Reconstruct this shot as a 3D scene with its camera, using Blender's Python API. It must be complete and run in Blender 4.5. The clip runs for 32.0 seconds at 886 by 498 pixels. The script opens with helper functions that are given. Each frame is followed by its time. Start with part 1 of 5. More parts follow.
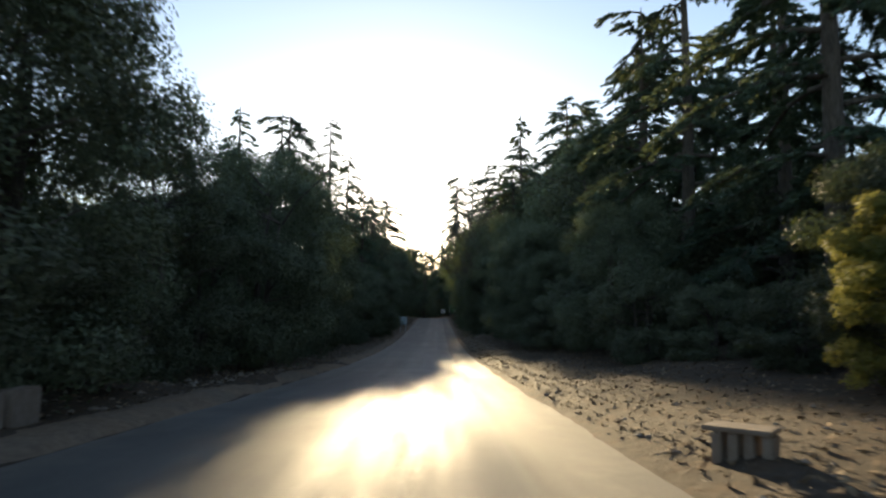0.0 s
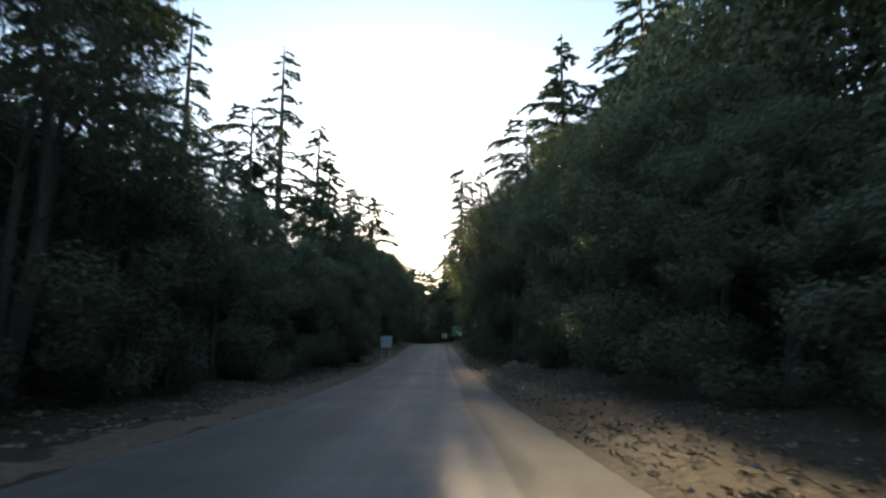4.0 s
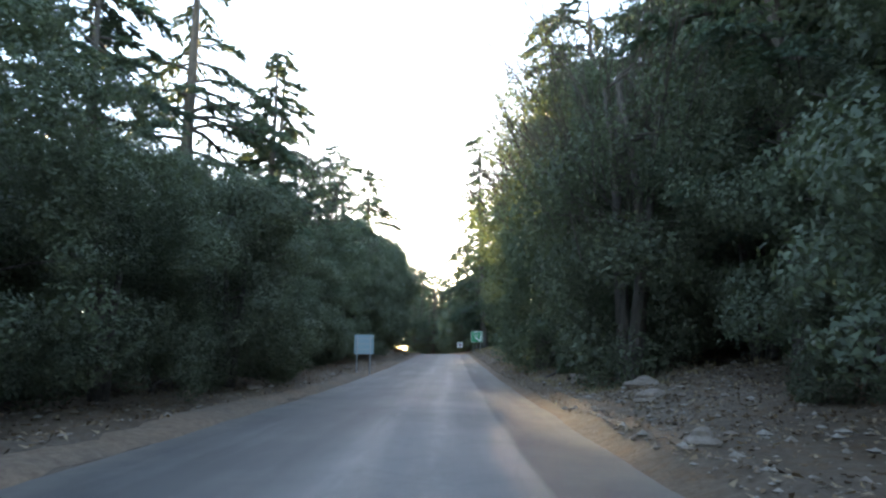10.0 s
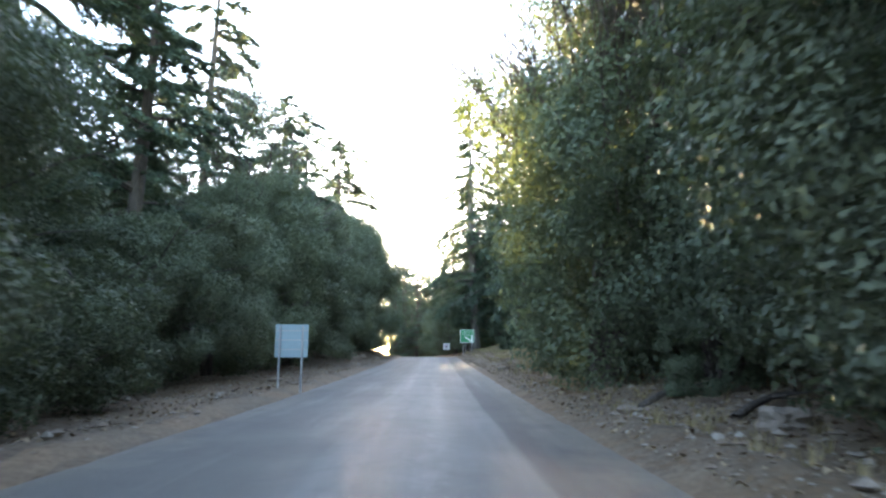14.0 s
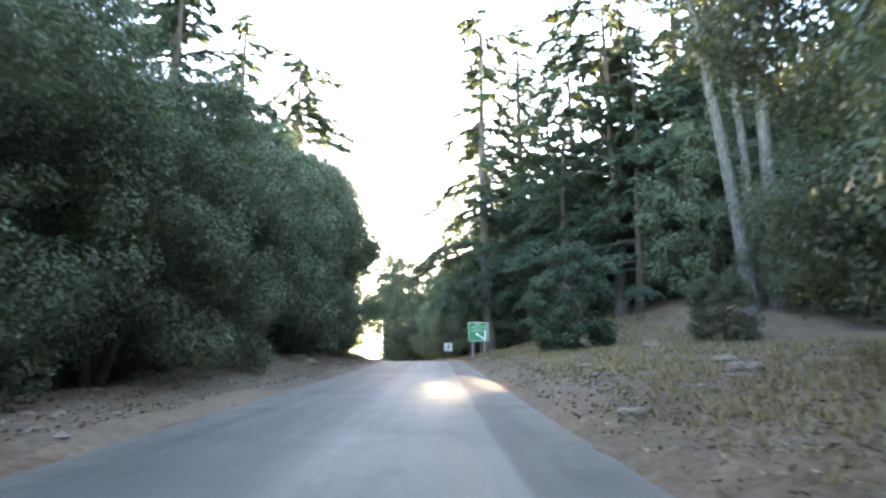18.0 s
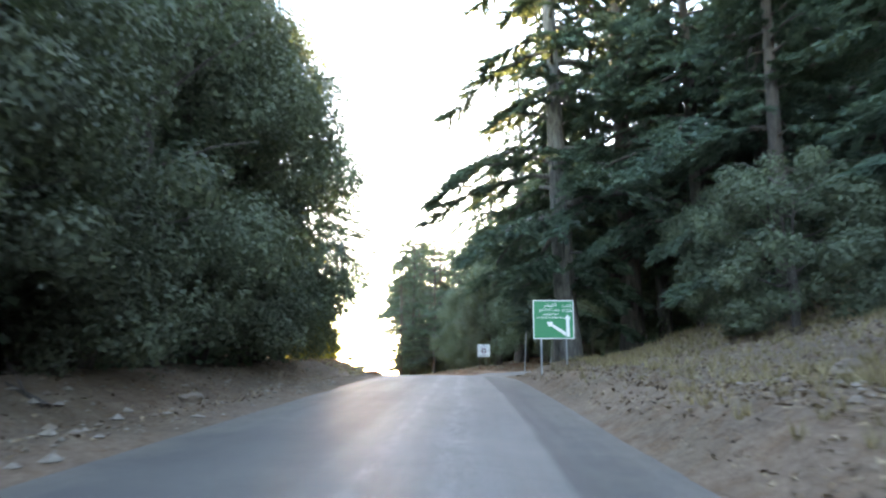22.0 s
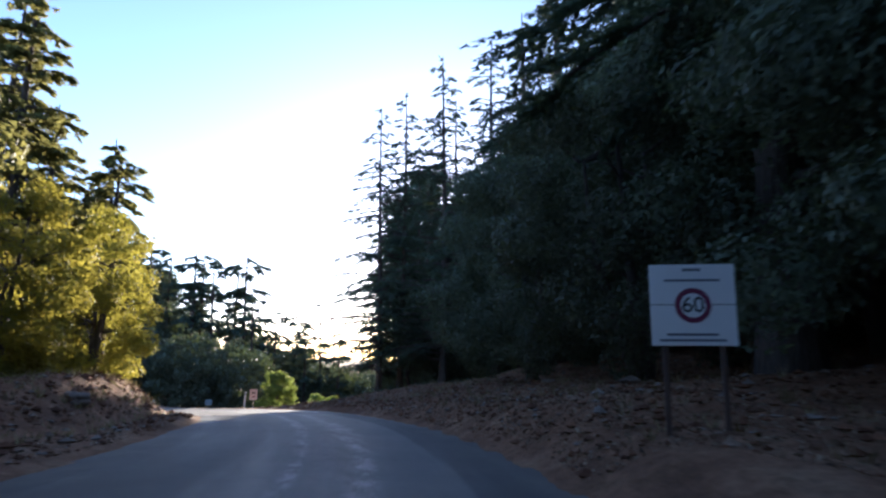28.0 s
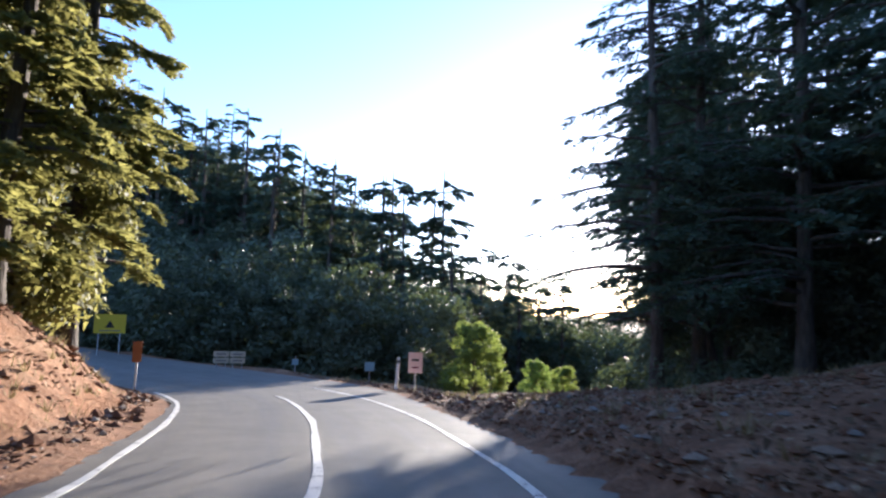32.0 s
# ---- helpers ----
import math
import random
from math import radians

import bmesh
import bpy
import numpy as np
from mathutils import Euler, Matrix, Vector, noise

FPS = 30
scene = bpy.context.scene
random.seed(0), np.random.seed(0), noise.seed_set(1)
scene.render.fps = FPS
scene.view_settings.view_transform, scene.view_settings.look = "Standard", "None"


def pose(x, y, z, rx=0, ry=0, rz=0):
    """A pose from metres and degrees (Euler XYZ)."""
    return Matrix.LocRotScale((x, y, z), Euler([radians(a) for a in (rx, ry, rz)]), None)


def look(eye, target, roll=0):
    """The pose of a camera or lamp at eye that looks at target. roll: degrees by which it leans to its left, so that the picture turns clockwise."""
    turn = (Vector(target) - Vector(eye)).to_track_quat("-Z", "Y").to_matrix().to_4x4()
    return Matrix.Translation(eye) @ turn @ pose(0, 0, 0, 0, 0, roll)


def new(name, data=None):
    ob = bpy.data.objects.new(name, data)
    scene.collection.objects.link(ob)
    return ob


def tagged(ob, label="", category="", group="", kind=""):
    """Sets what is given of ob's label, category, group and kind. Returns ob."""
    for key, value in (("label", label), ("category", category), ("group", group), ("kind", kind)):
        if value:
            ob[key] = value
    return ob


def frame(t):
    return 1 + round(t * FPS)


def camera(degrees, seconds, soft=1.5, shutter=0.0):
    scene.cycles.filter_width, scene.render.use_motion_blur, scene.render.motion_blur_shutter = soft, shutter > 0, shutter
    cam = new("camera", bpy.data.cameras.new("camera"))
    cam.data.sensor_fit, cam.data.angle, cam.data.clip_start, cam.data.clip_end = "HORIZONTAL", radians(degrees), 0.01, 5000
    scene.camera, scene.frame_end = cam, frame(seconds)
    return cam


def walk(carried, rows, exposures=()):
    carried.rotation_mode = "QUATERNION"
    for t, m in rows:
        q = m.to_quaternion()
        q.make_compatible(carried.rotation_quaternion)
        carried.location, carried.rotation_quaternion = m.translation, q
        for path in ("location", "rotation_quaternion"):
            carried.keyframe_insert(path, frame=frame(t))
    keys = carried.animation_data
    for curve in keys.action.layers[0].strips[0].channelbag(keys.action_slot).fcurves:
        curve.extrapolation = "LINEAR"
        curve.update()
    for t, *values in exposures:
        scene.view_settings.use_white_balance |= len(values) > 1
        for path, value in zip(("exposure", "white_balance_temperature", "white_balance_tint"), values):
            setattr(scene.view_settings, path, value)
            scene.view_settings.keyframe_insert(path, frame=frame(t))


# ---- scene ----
cam = camera(70.2, 32.0, soft=2.3, shutter=0.4)
PATH = [
    (0.0, 0.006, -0.224, 1.311, 96.44, -0.74, -0.46),
    (0.5, 0.006, 3.152, 1.191, 96.37, -0.08, -0.14),
    (1.0, 0.007, 6.650, 1.073, 96.23, 0.46, -0.13),
    (1.5, -0.007, 10.231, 0.962, 97.00, 0.58, 0.35),
    (2.0, -0.006, 13.828, 0.849, 96.66, 0.67, 0.31),
    (2.5, 0.001, 17.412, 0.748, 98.16, 0.31, -0.11),
    (3.0, 0.006, 21.093, 0.642, 98.19, -0.20, -0.31),
    (3.5, 0.016, 24.815, 0.546, 99.28, -1.00, -0.46),
    (5.5, 0.256, 39.921, 0.237, 98.56, 0.72, 0.17),
    (6.0, 0.182, 42.189, 0.211, 98.78, 0.80, 0.31),
    (6.5, 0.091, 44.237, 0.197, 99.20, 0.82, 0.09),
    (7.0, -0.002, 46.061, 0.188, 99.57, 0.95, -0.15),
    (7.5, -0.101, 47.643, 0.190, 99.67, 0.77, 0.15),
    (8.0, -0.176, 49.192, 0.206, 99.95, 0.75, 0.09),
    (8.5, -0.152, 50.605, 0.210, 99.57, 0.38, 0.37),
    (9.0, -0.090, 51.701, 0.174, 99.44, 0.09, 0.47),
    (9.5, -0.017, 52.645, 0.160, 100.35, -0.16, 0.72),
    (10.0, 0.033, 53.396, 0.136, 100.38, -0.43, 0.85),
    (10.5, 0.071, 54.056, 0.136, 100.48, -0.35, 1.22),
    (11.0, 0.005, 55.411, 0.168, 100.38, -0.27, 1.37),
    (11.5, 0.007, 56.920, 0.188, 100.58, 0.25, 1.32),
    (12.0, 0.014, 58.716, 0.229, 101.37, 0.47, 1.26),
    (12.5, 0.024, 60.640, 0.231, 100.33, 0.42, 1.07),
    (13.0, 0.037, 62.759, 0.281, 100.70, -0.02, 0.59),
    (13.5, -0.021, 64.947, 0.306, 100.54, 0.04, -0.28),
    (14.0, -0.140, 67.730, 0.353, 100.65, -0.14, -0.54),
    (14.5, -0.204, 70.876, 0.419, 100.81, -0.63, -0.52),
    (16.5, -0.059, 81.526, 0.662, 101.30, -0.36, -0.38),
    (17.0, -0.024, 84.385, 0.725, 100.91, 0.07, -0.24),
    (17.5, 0.094, 87.427, 0.855, 101.37, 0.02, -0.45),
    (18.0, 0.122, 90.678, 0.993, 100.77, -0.23, -0.44),
    (18.5, 0.097, 93.746, 1.072, 101.54, 0.10, 0.20),
    (19.0, 0.167, 96.755, 1.158, 101.36, 0.07, 0.72),
    (19.5, 0.183, 99.996, 1.274, 101.45, 0.18, 1.05),
    (20.0, 0.173, 103.309, 1.390, 101.11, 0.14, 1.25),
    (20.5, 0.150, 106.733, 1.515, 101.15, -0.01, 1.47),
    (21.0, 0.107, 110.365, 1.655, 101.43, -0.38, 1.35),
    (21.5, 0.027, 114.015, 1.795, 101.52, -0.53, 2.03),
    (22.0, -0.050, 117.634, 1.922, 101.05, -0.31, 2.09),
    (22.5, -0.109, 121.349, 2.050, 100.99, -0.10, 1.21),
    (23.0, -0.152, 125.196, 2.183, 101.56, -0.11, 0.63),
    (23.5, -0.216, 129.095, 2.327, 101.30, 0.07, 0.60),
    (24.0, -0.330, 132.780, 2.445, 101.33, 0.12, 0.47),
    (24.5, -0.408, 136.461, 2.540, 101.11, 0.10, 1.02),
    (26.5, -0.171, 152.090, 3.068, 100.99, 0.74, 3.11),
    (27.0, -0.400, 155.502, 3.091, 100.50, 0.68, 3.28),
    (27.5, -0.689, 158.812, 3.053, 99.39, 0.22, 3.49),
    (28.0, -1.088, 162.087, 2.994, 99.82, -0.44, 4.43),
    (28.5, -1.600, 165.147, 2.902, 99.09, -0.94, 4.85),
    (29.0, -2.050, 167.906, 2.878, 98.84, -1.50, 6.21),
    (29.5, -2.591, 170.836, 2.836, 98.61, -2.02, 8.60),
    (30.0, -3.274, 173.493, 2.754, 97.99, -2.33, 11.59),
    (30.5, -4.057, 176.058, 2.658, 96.29, -2.35, 14.83),
    (31.0, -4.950, 178.641, 2.537, 96.36, -2.11, 17.94),
    (31.5, -5.972, 180.995, 2.449, 95.71, -1.85, 20.93),
    (32.0, -7.015, 183.136, 2.374, 95.54, -1.78, 23.75),
]
walk(cam, [(t, pose(*p)) for t, *p in PATH],
     exposures=[(0.0, 1.75, 6500, 13), (3.5, 2.1, 6500, 13), (7.0, 2.65, 6500, 13), (9.0, 3.5, 6500, 14), (12.0, 4.7, 6700, 15), (14.5, 4.75, 6700, 15), (17.0, 5.1, 6800, 16), (24.5, 5.1, 7000, 17), (26.5, 2.75, 4950, 20), (28.0, 2.1, 4950, 24), (30.0, 2.4, 4800, 24), (32.0, 2.3, 4800, 24)])

# ---- sky and sun ----
SUN_UP, SUN_LEFT = 8.2, 3.6          # degrees above the horizon, degrees left of +y
world = bpy.data.worlds.new("sky")
scene.world = world
world.use_nodes = True
wn = world.node_tree
sky = wn.nodes.new("ShaderNodeTexSky")
sky.sky_type = "NISHITA"
sky.sun_disc = False
sky.sun_elevation = radians(SUN_UP)
sky.sun_rotation = radians(-SUN_LEFT)
sky.altitude = 1600
sky.air_density, sky.dust_density, sky.ozone_density = 1.0, 0.9, 0.7
wn.nodes["Background"].inputs["Strength"].default_value = 0.095
wn.links.new(sky.outputs["Color"], wn.nodes["Background"].inputs["Color"])

sun_data = bpy.data.lights.new("sun", "SUN")
sun_data.energy, sun_data.angle, sun_data.color = 5.0, radians(0.5), (1.0, 0.79, 0.45)
sun = new("sun", sun_data)
to_sun = Vector((-math.sin(radians(SUN_LEFT)) * math.cos(radians(SUN_UP)), math.cos(radians(SUN_LEFT)) * math.cos(radians(SUN_UP)), math.sin(radians(SUN_UP))))
sun.matrix_world = look(to_sun * 300, (0, 0, 0))

rng = np.random.default_rng(11)


# ---- materials ----
class Nodes:
    """A node material, written by short calls."""

    def __init__(self, name):
        self.mat = bpy.data.materials.new(name)
        self.mat.use_nodes = True
        self.nt = self.mat.node_tree
        self.bsdf = self.nt.nodes["Principled BSDF"]
        self.out = self.nt.nodes["Material Output"]

    def node(self, kind, **values):
        n = self.nt.nodes.new(kind)
        for k, v in values.items():
            n.inputs[k.replace("_", " ")].default_value = v
        return n

    def link(self, a, b):
        self.nt.links.new(a, b)

    def place(self, scale=(1, 1, 1), kind="Object"):
        c = self.nt.nodes.new("ShaderNodeTexCoord")
        m = self.nt.nodes.new("ShaderNodeMapping")
        m.inputs["Scale"].default_value = scale
        self.link(c.outputs[kind], m.inputs["Vector"])
        return m.outputs["Vector"]

    def noise(self, vec, scale, detail=4.0, rough=0.6):
        n = self.node("ShaderNodeTexNoise", Scale=scale, Detail=detail, Roughness=rough)
        self.link(vec, n.inputs["Vector"])
        return n.outputs["Fac"]

    def cells(self, vec, scale, feature="F1", out="Distance"):
        n = self.node("ShaderNodeTexVoronoi", Scale=scale)
        n.feature = feature
        self.link(vec, n.inputs["Vector"])
        return n.outputs[out]

    def ramp(self, fac, *stops):
        n = self.nt.nodes.new("ShaderNodeValToRGB")
        e = n.color_ramp.elements
        while len(e) < len(stops):
            e.new(0.5)
        for k, (p, c) in enumerate(stops):
            e[k].position = p
            e[k].color = (*c, 1) if isinstance(c, tuple) else (c, c, c, 1)
        self.link(fac, n.inputs["Fac"])
        return n.outputs["Color"]

    def mix(self, fac, a, b, blend="MIX"):
        n = self.nt.nodes.new("ShaderNodeMix")
        n.data_type, n.blend_type = "RGBA", blend
        for k, v in ((0, fac), (6, a), (7, b)):
            if isinstance(v, (int, float)):
                n.inputs[k].default_value = v if k == 0 else (v, v, v, 1)
            elif isinstance(v, tuple):
                n.inputs[k].default_value = (*v, 1)
            else:
                self.link(v, n.inputs[k])
        return n.outputs[2]

    def math(self, op, a, b):
        n = self.nt.nodes.new("ShaderNodeMath")
        n.operation = op
        for k, v in ((0, a), (1, b)):
            if isinstance(v, (int, float)):
                n.inputs[k].default_value = v
            else:
                self.link(v, n.inputs[k])
        return n.outputs[0]

    def colour(self, c):
        if isinstance(c, tuple):
            self.bsdf.inputs["Base Color"].default_value = (*c, 1)
        else:
            self.link(c, self.bsdf.inputs["Base Color"])
        return self

    def set(self, rough=0.8, metal=0.0, spec=0.4):
        if isinstance(rough, (int, float)):
            self.bsdf.inputs["Roughness"].default_value = rough
        else:
            self.link(rough, self.bsdf.inputs["Roughness"])
        self.bsdf.inputs["Metallic"].default_value = metal
        self.bsdf.inputs["Specular IOR Level"].default_value = spec
        return self

    def bump(self, height, strength=0.5, dist=0.02):
        b = self.node("ShaderNodeBump", Strength=strength, Distance=dist)
        self.link(height, b.inputs["Height"])
        self.link(b.outputs["Normal"], self.bsdf.inputs["Normal"])
        return self


def leaf_material(name, dark, mid, light, through_light, amount):
    n = Nodes(name)
    isl = n.nt.nodes.new("ShaderNodeNewGeometry").outputs["Random Per Island"]
    obj = n.nt.nodes.new("ShaderNodeObjectInfo").outputs["Random"]
    big = n.noise(n.place(), 0.45, 3)
    f = n.math("ADD", n.math("MULTIPLY", isl, 0.55), n.math("MULTIPLY", big, 0.45))
    col = n.ramp(f, (0.1, dark), (0.5, mid), (0.95, light))
    hue = n.node("ShaderNodeHueSaturation")
    n.link(col, hue.inputs["Color"])
    n.link(n.math("ADD", n.math("MULTIPLY", obj, 0.05), 0.475), hue.inputs["Hue"])
    n.link(n.math("ADD", n.math("MULTIPLY", obj, 0.5), 0.75), hue.inputs["Value"])
    n.colour(hue.outputs["Color"]).set(0.62, 0, 0.25)
    tr = n.node("ShaderNodeBsdfTranslucent")
    n.link(n.mix(0.7, hue.outputs["Color"], through_light), tr.inputs["Color"])
    m = n.nt.nodes.new("ShaderNodeMixShader")
    m.inputs[0].default_value = amount
    n.link(n.bsdf.outputs[0], m.inputs[1])
    n.link(tr.outputs[0], m.inputs[2])
    n.link(m.outputs[0], n.out.inputs["Surface"])
    return n.mat


OAK = leaf_material("oak_leaves", (0.048, 0.061, 0.042), (0.090, 0.110, 0.071), (0.142, 0.163, 0.102), (0.17, 0.22, 0.05), 0.17)
CEDAR = leaf_material("cedar_needles", (0.034, 0.060, 0.046), (0.064, 0.105, 0.078), (0.11, 0.155, 0.105), (0.16, 0.18, 0.05), 0.22)
# yellow and strong translucency carry the low sun in the leaf colour
GOLD = leaf_material("sunlit_gold_leaves", (0.07, 0.10, 0.02), (0.16, 0.19, 0.03), (0.30, 0.27, 0.04), (0.50, 0.43, 0.05), 0.48)
# foliage for trees in sun: warm light painted into a brighter, yellower green
OLIVE = leaf_material("sunlit_olive_needles", (0.055, 0.075, 0.02), (0.11, 0.13, 0.035), (0.20, 0.20, 0.065), (0.40, 0.37, 0.10), 0.45)
# bush green lightened so that its sunlit look sits in the colour
BRIGHT = leaf_material("sunlit_bright_leaves", (0.06, 0.11, 0.025), (0.11, 0.19, 0.045), (0.18, 0.27, 0.065), (0.40, 0.48, 0.09), 0.45)


def bark_material(name, dark, light):
    n = Nodes(name)
    v = n.place((1, 1, 0.22))
    a = n.noise(v, 9, 6, 0.7)
    c = n.cells(v, 11)
    n.colour(n.mix(n.ramp(a, (0.3, 0.0), (0.7, 1.0)), dark, light)).set(0.92, 0, 0.2)
    return n.bump(n.math("ADD", a, n.math("MULTIPLY", c, 0.8)), 0.9, 0.05).mat


BARK = bark_material("bark", (0.042, 0.035, 0.03), (0.125, 0.108, 0.092))
PALE_BARK = bark_material("weathered_bark", (0.038, 0.035, 0.031), (0.21, 0.20, 0.18))


def earth_material():
    n = Nodes("earth")
    p = n.place()
    big, mid, fine = n.noise(p, 0.12, 3), n.noise(p, 0.9, 5, 0.65), n.noise(p, 9, 6, 0.7)
    sep = n.nt.nodes.new("ShaderNodeSeparateXYZ")
    n.link(p, sep.inputs[0])
    soil = n.ramp(mid, (0.25, (0.080, 0.058, 0.038)), (0.5, (0.14, 0.105, 0.070)), (0.75, (0.21, 0.162, 0.112)))
    pale = n.ramp(fine, (0.25, (0.13, 0.108, 0.085)), (0.6, (0.22, 0.185, 0.15)), (0.85, (0.31, 0.275, 0.235)))
    red = n.ramp(mid, (0.25, (0.14, 0.068, 0.036)), (0.5, (0.27, 0.138, 0.072)), (0.62, (0.34, 0.195, 0.11)), (0.8, (0.41, 0.28, 0.175)))
    col = n.mix(n.ramp(big, (0.4, 0.0), (0.65, 0.55)), soil, pale)
    # soil darkened towards the start: the verge's shade put into its colour
    shaded_soil = n.ramp(n.noise(p, 6, 6, 0.75), (0.3, (0.030, 0.024, 0.018)), (0.5, (0.062, 0.047, 0.034)), (0.72, (0.115, 0.09, 0.066)))
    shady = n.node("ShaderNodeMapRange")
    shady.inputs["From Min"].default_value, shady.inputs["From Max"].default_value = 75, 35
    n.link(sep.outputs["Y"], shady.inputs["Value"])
    col = n.mix(n.math("MULTIPLY", shady.outputs[0], n.ramp(big, (0.3, 0.95), (0.7, 0.7))), col, shaded_soil)
    along = n.node("ShaderNodeMapRange")
    along.inputs["From Min"].default_value, along.inputs["From Max"].default_value = 150, 172
    n.link(sep.outputs["Y"], along.inputs["Value"])
    tan_part = n.node("ShaderNodeMapRange")
    tan_part.inputs["From Min"].default_value, tan_part.inputs["From Max"].default_value = 62, 92
    n.link(sep.outputs["Y"], tan_part.inputs["Value"])
    col = n.mix(n.math("MULTIPLY", tan_part.outputs[0], n.ramp(n.noise(p, 0.3, 4), (0.4, 0.1), (0.6, 0.6))), col, n.mix(0.62, red, pale))
    col = n.mix(n.math("MULTIPLY", along.outputs[0], 0.85), col, red)
    litter = n.ramp(n.noise(p, 23, 3, 0.6), (0.3, (0.5, 0.45, 0.4)), (0.7, (1.6, 1.35, 1.05)))
    col = n.mix(n.ramp(n.noise(p, 2.2, 6, 0.75), (0.5, 0.0), (0.62, 0.55)), col, n.mix(1.0, litter, (0.13, 0.09, 0.058), "MULTIPLY"))
    col = n.mix(n.ramp(fine, (0.35, 0.35), (0.6, 0.0)), col, (0.05, 0.036, 0.026))
    n.colour(col).set(0.95, 0, 0.15)
    h = n.math("ADD", n.math("MULTIPLY", mid, 1.5), n.math("ADD", fine, n.math("MULTIPLY", n.cells(p, 5), 0.3)))
    h = n.math("ADD", h, n.math("MULTIPLY", n.noise(p, 3.2, 6, 0.7), n.math("MULTIPLY", along.outputs[0], 2.2)))
    return n.bump(h, 0.8, 0.07).mat


EARTH = earth_material()


def asphalt_material():
    n = Nodes("asphalt")
    p, uv = n.place(), n.place(kind="UV")
    long = n.place((0.55, 0.03, 1), "UV")
    sep = n.nt.nodes.new("ShaderNodeSeparateXYZ")
    n.link(uv, sep.inputs[0])
    grain = n.noise(p, 60, 3, 0.8)
    patch = n.noise(p, 0.35, 5, 0.6)
    streak = n.noise(long, 3.0, 4, 0.6)
    col = n.ramp(patch, (0.3, (0.102, 0.099, 0.092)), (0.55, (0.140, 0.135, 0.124)), (0.75, (0.178, 0.168, 0.150)))
    col = n.mix(n.ramp(streak, (0.52, 0.0), (0.74, 0.5)), col, (0.22, 0.21, 0.195))
    col = n.mix(n.ramp(grain, (0.35, 0.5), (0.65, 0.0)), col, (0.05, 0.05, 0.052))
    # the middle of the lane is worn pale, older strips to both sides are darker
    lane = n.ramp(n.math("ADD", n.math("MULTIPLY", sep.outputs["X"], 0.125), n.math("ADD", n.math("MULTIPLY", streak, 0.05), 0.475)),
                  (0.0, 0.72), (0.40, 0.78), (0.47, 1.12), (0.70, 1.15), (0.752, 1.2), (0.765, 0.7), (1.0, 0.8))
    old_part = n.node("ShaderNodeMapRange")
    old_part.inputs["From Min"].default_value, old_part.inputs["From Max"].default_value = 189.0, 188.7
    n.link(sep.outputs["Y"], old_part.inputs["Value"])
    newer = n.ramp(n.noise(p, 1.1, 5, 0.65), (0.3, (0.145, 0.134, 0.114)), (0.7, (0.20, 0.184, 0.156)))
    newer = n.mix(n.ramp(grain, (0.35, 0.35), (0.65, 0.0)), newer, (0.07, 0.068, 0.065))
    # two pale scoured tracks in the older lane
    across = n.math("ADD", n.math("MULTIPLY", sep.outputs["X"], 0.125), n.math("ADD", n.math("MULTIPLY", n.noise(long, 5.0, 3), 0.05), 0.475))
    tracks = n.ramp(across, (0.475, 0.0), (0.498, 1.0), (0.52, 0.15), (0.575, 0.2), (0.612, 1.0), (0.66, 0.0))
    torn = n.ramp(n.noise(n.place((1, 0.35, 1), "UV"), 3.5, 7, 0.75), (0.44, 0.0), (0.62, 0.75))
    far_part = n.node("ShaderNodeMapRange")
    far_part.inputs["From Min"].default_value, far_part.inputs["From Max"].default_value = 120, 170
    far_part.inputs["To Min"].default_value = 0.25
    n.link(sep.outputs["Y"], far_part.inputs["Value"])
    scour = n.math("MULTIPLY", n.math("MULTIPLY", tracks, torn), far_part.outputs[0])
    col = n.mix(old_part.outputs[0], newer, n.mix(scour, n.mix(1.0, col, lane, "MULTIPLY"), (0.33, 0.325, 0.31)))
    # dust blown in along both edges
    off = n.math("ABSOLUTE", sep.outputs["X"], 0.0)
    dusty = n.math("ADD", off, n.math("MULTIPLY", n.math("SUBTRACT", n.noise(p, 0.8, 5, 0.7), 0.5), 2.4))
    col = n.mix(n.ramp(n.math("DIVIDE", dusty, 4.0), (0.64, 0.0), (0.90, 0.55)), col, (0.19, 0.165, 0.135))
    # tar joints and cracks
    crack = n.cells(n.mix(0.25, p, n.node("ShaderNodeTexNoise", Scale=1.5).outputs["Color"]), 0.55, "DISTANCE_TO_EDGE")
    col = n.mix(n.math("MULTIPLY", old_part.outputs[0], n.ramp(crack, (0.004, 0.12), (0.010, 0.0))), col, (0.04, 0.04, 0.04))
    n.colour(col).set(n.ramp(streak, (0.3, 0.58), (0.7, 0.8)), 0, 0.2)
    return n.bump(n.math("ADD", grain, n.noise(p, 22, 4, 0.7)), 0.55, 0.014).mat


ASPHALT = asphalt_material()


def plain(name, c, rough=0.6, metal=0.0, wear=0.25, scale=6.0):
    n = Nodes(name)
    p = n.place()
    f = n.math("MULTIPLY", n.noise(p, scale, 6, 0.7), n.noise(p, scale * 0.2, 3))
    n.colour(n.mix(n.ramp(f, (0.15, 0.0), (0.5, wear)), c, tuple(x * 0.45 + 0.03 for x in c)))
    return n.set(rough, metal).bump(n.noise(p, scale * 8, 3), 0.15, 0.004).mat


def paint_material():
    n = Nodes("road_paint")
    p = n.place()
    worn = n.ramp(n.noise(p, 5, 6, 0.75), (0.36, 0.0), (0.46, 1.0))
    n.colour(n.mix(worn, (0.16, 0.155, 0.145), (0.60, 0.58, 0.53))).set(0.7, 0, 0.3)
    return n.mat


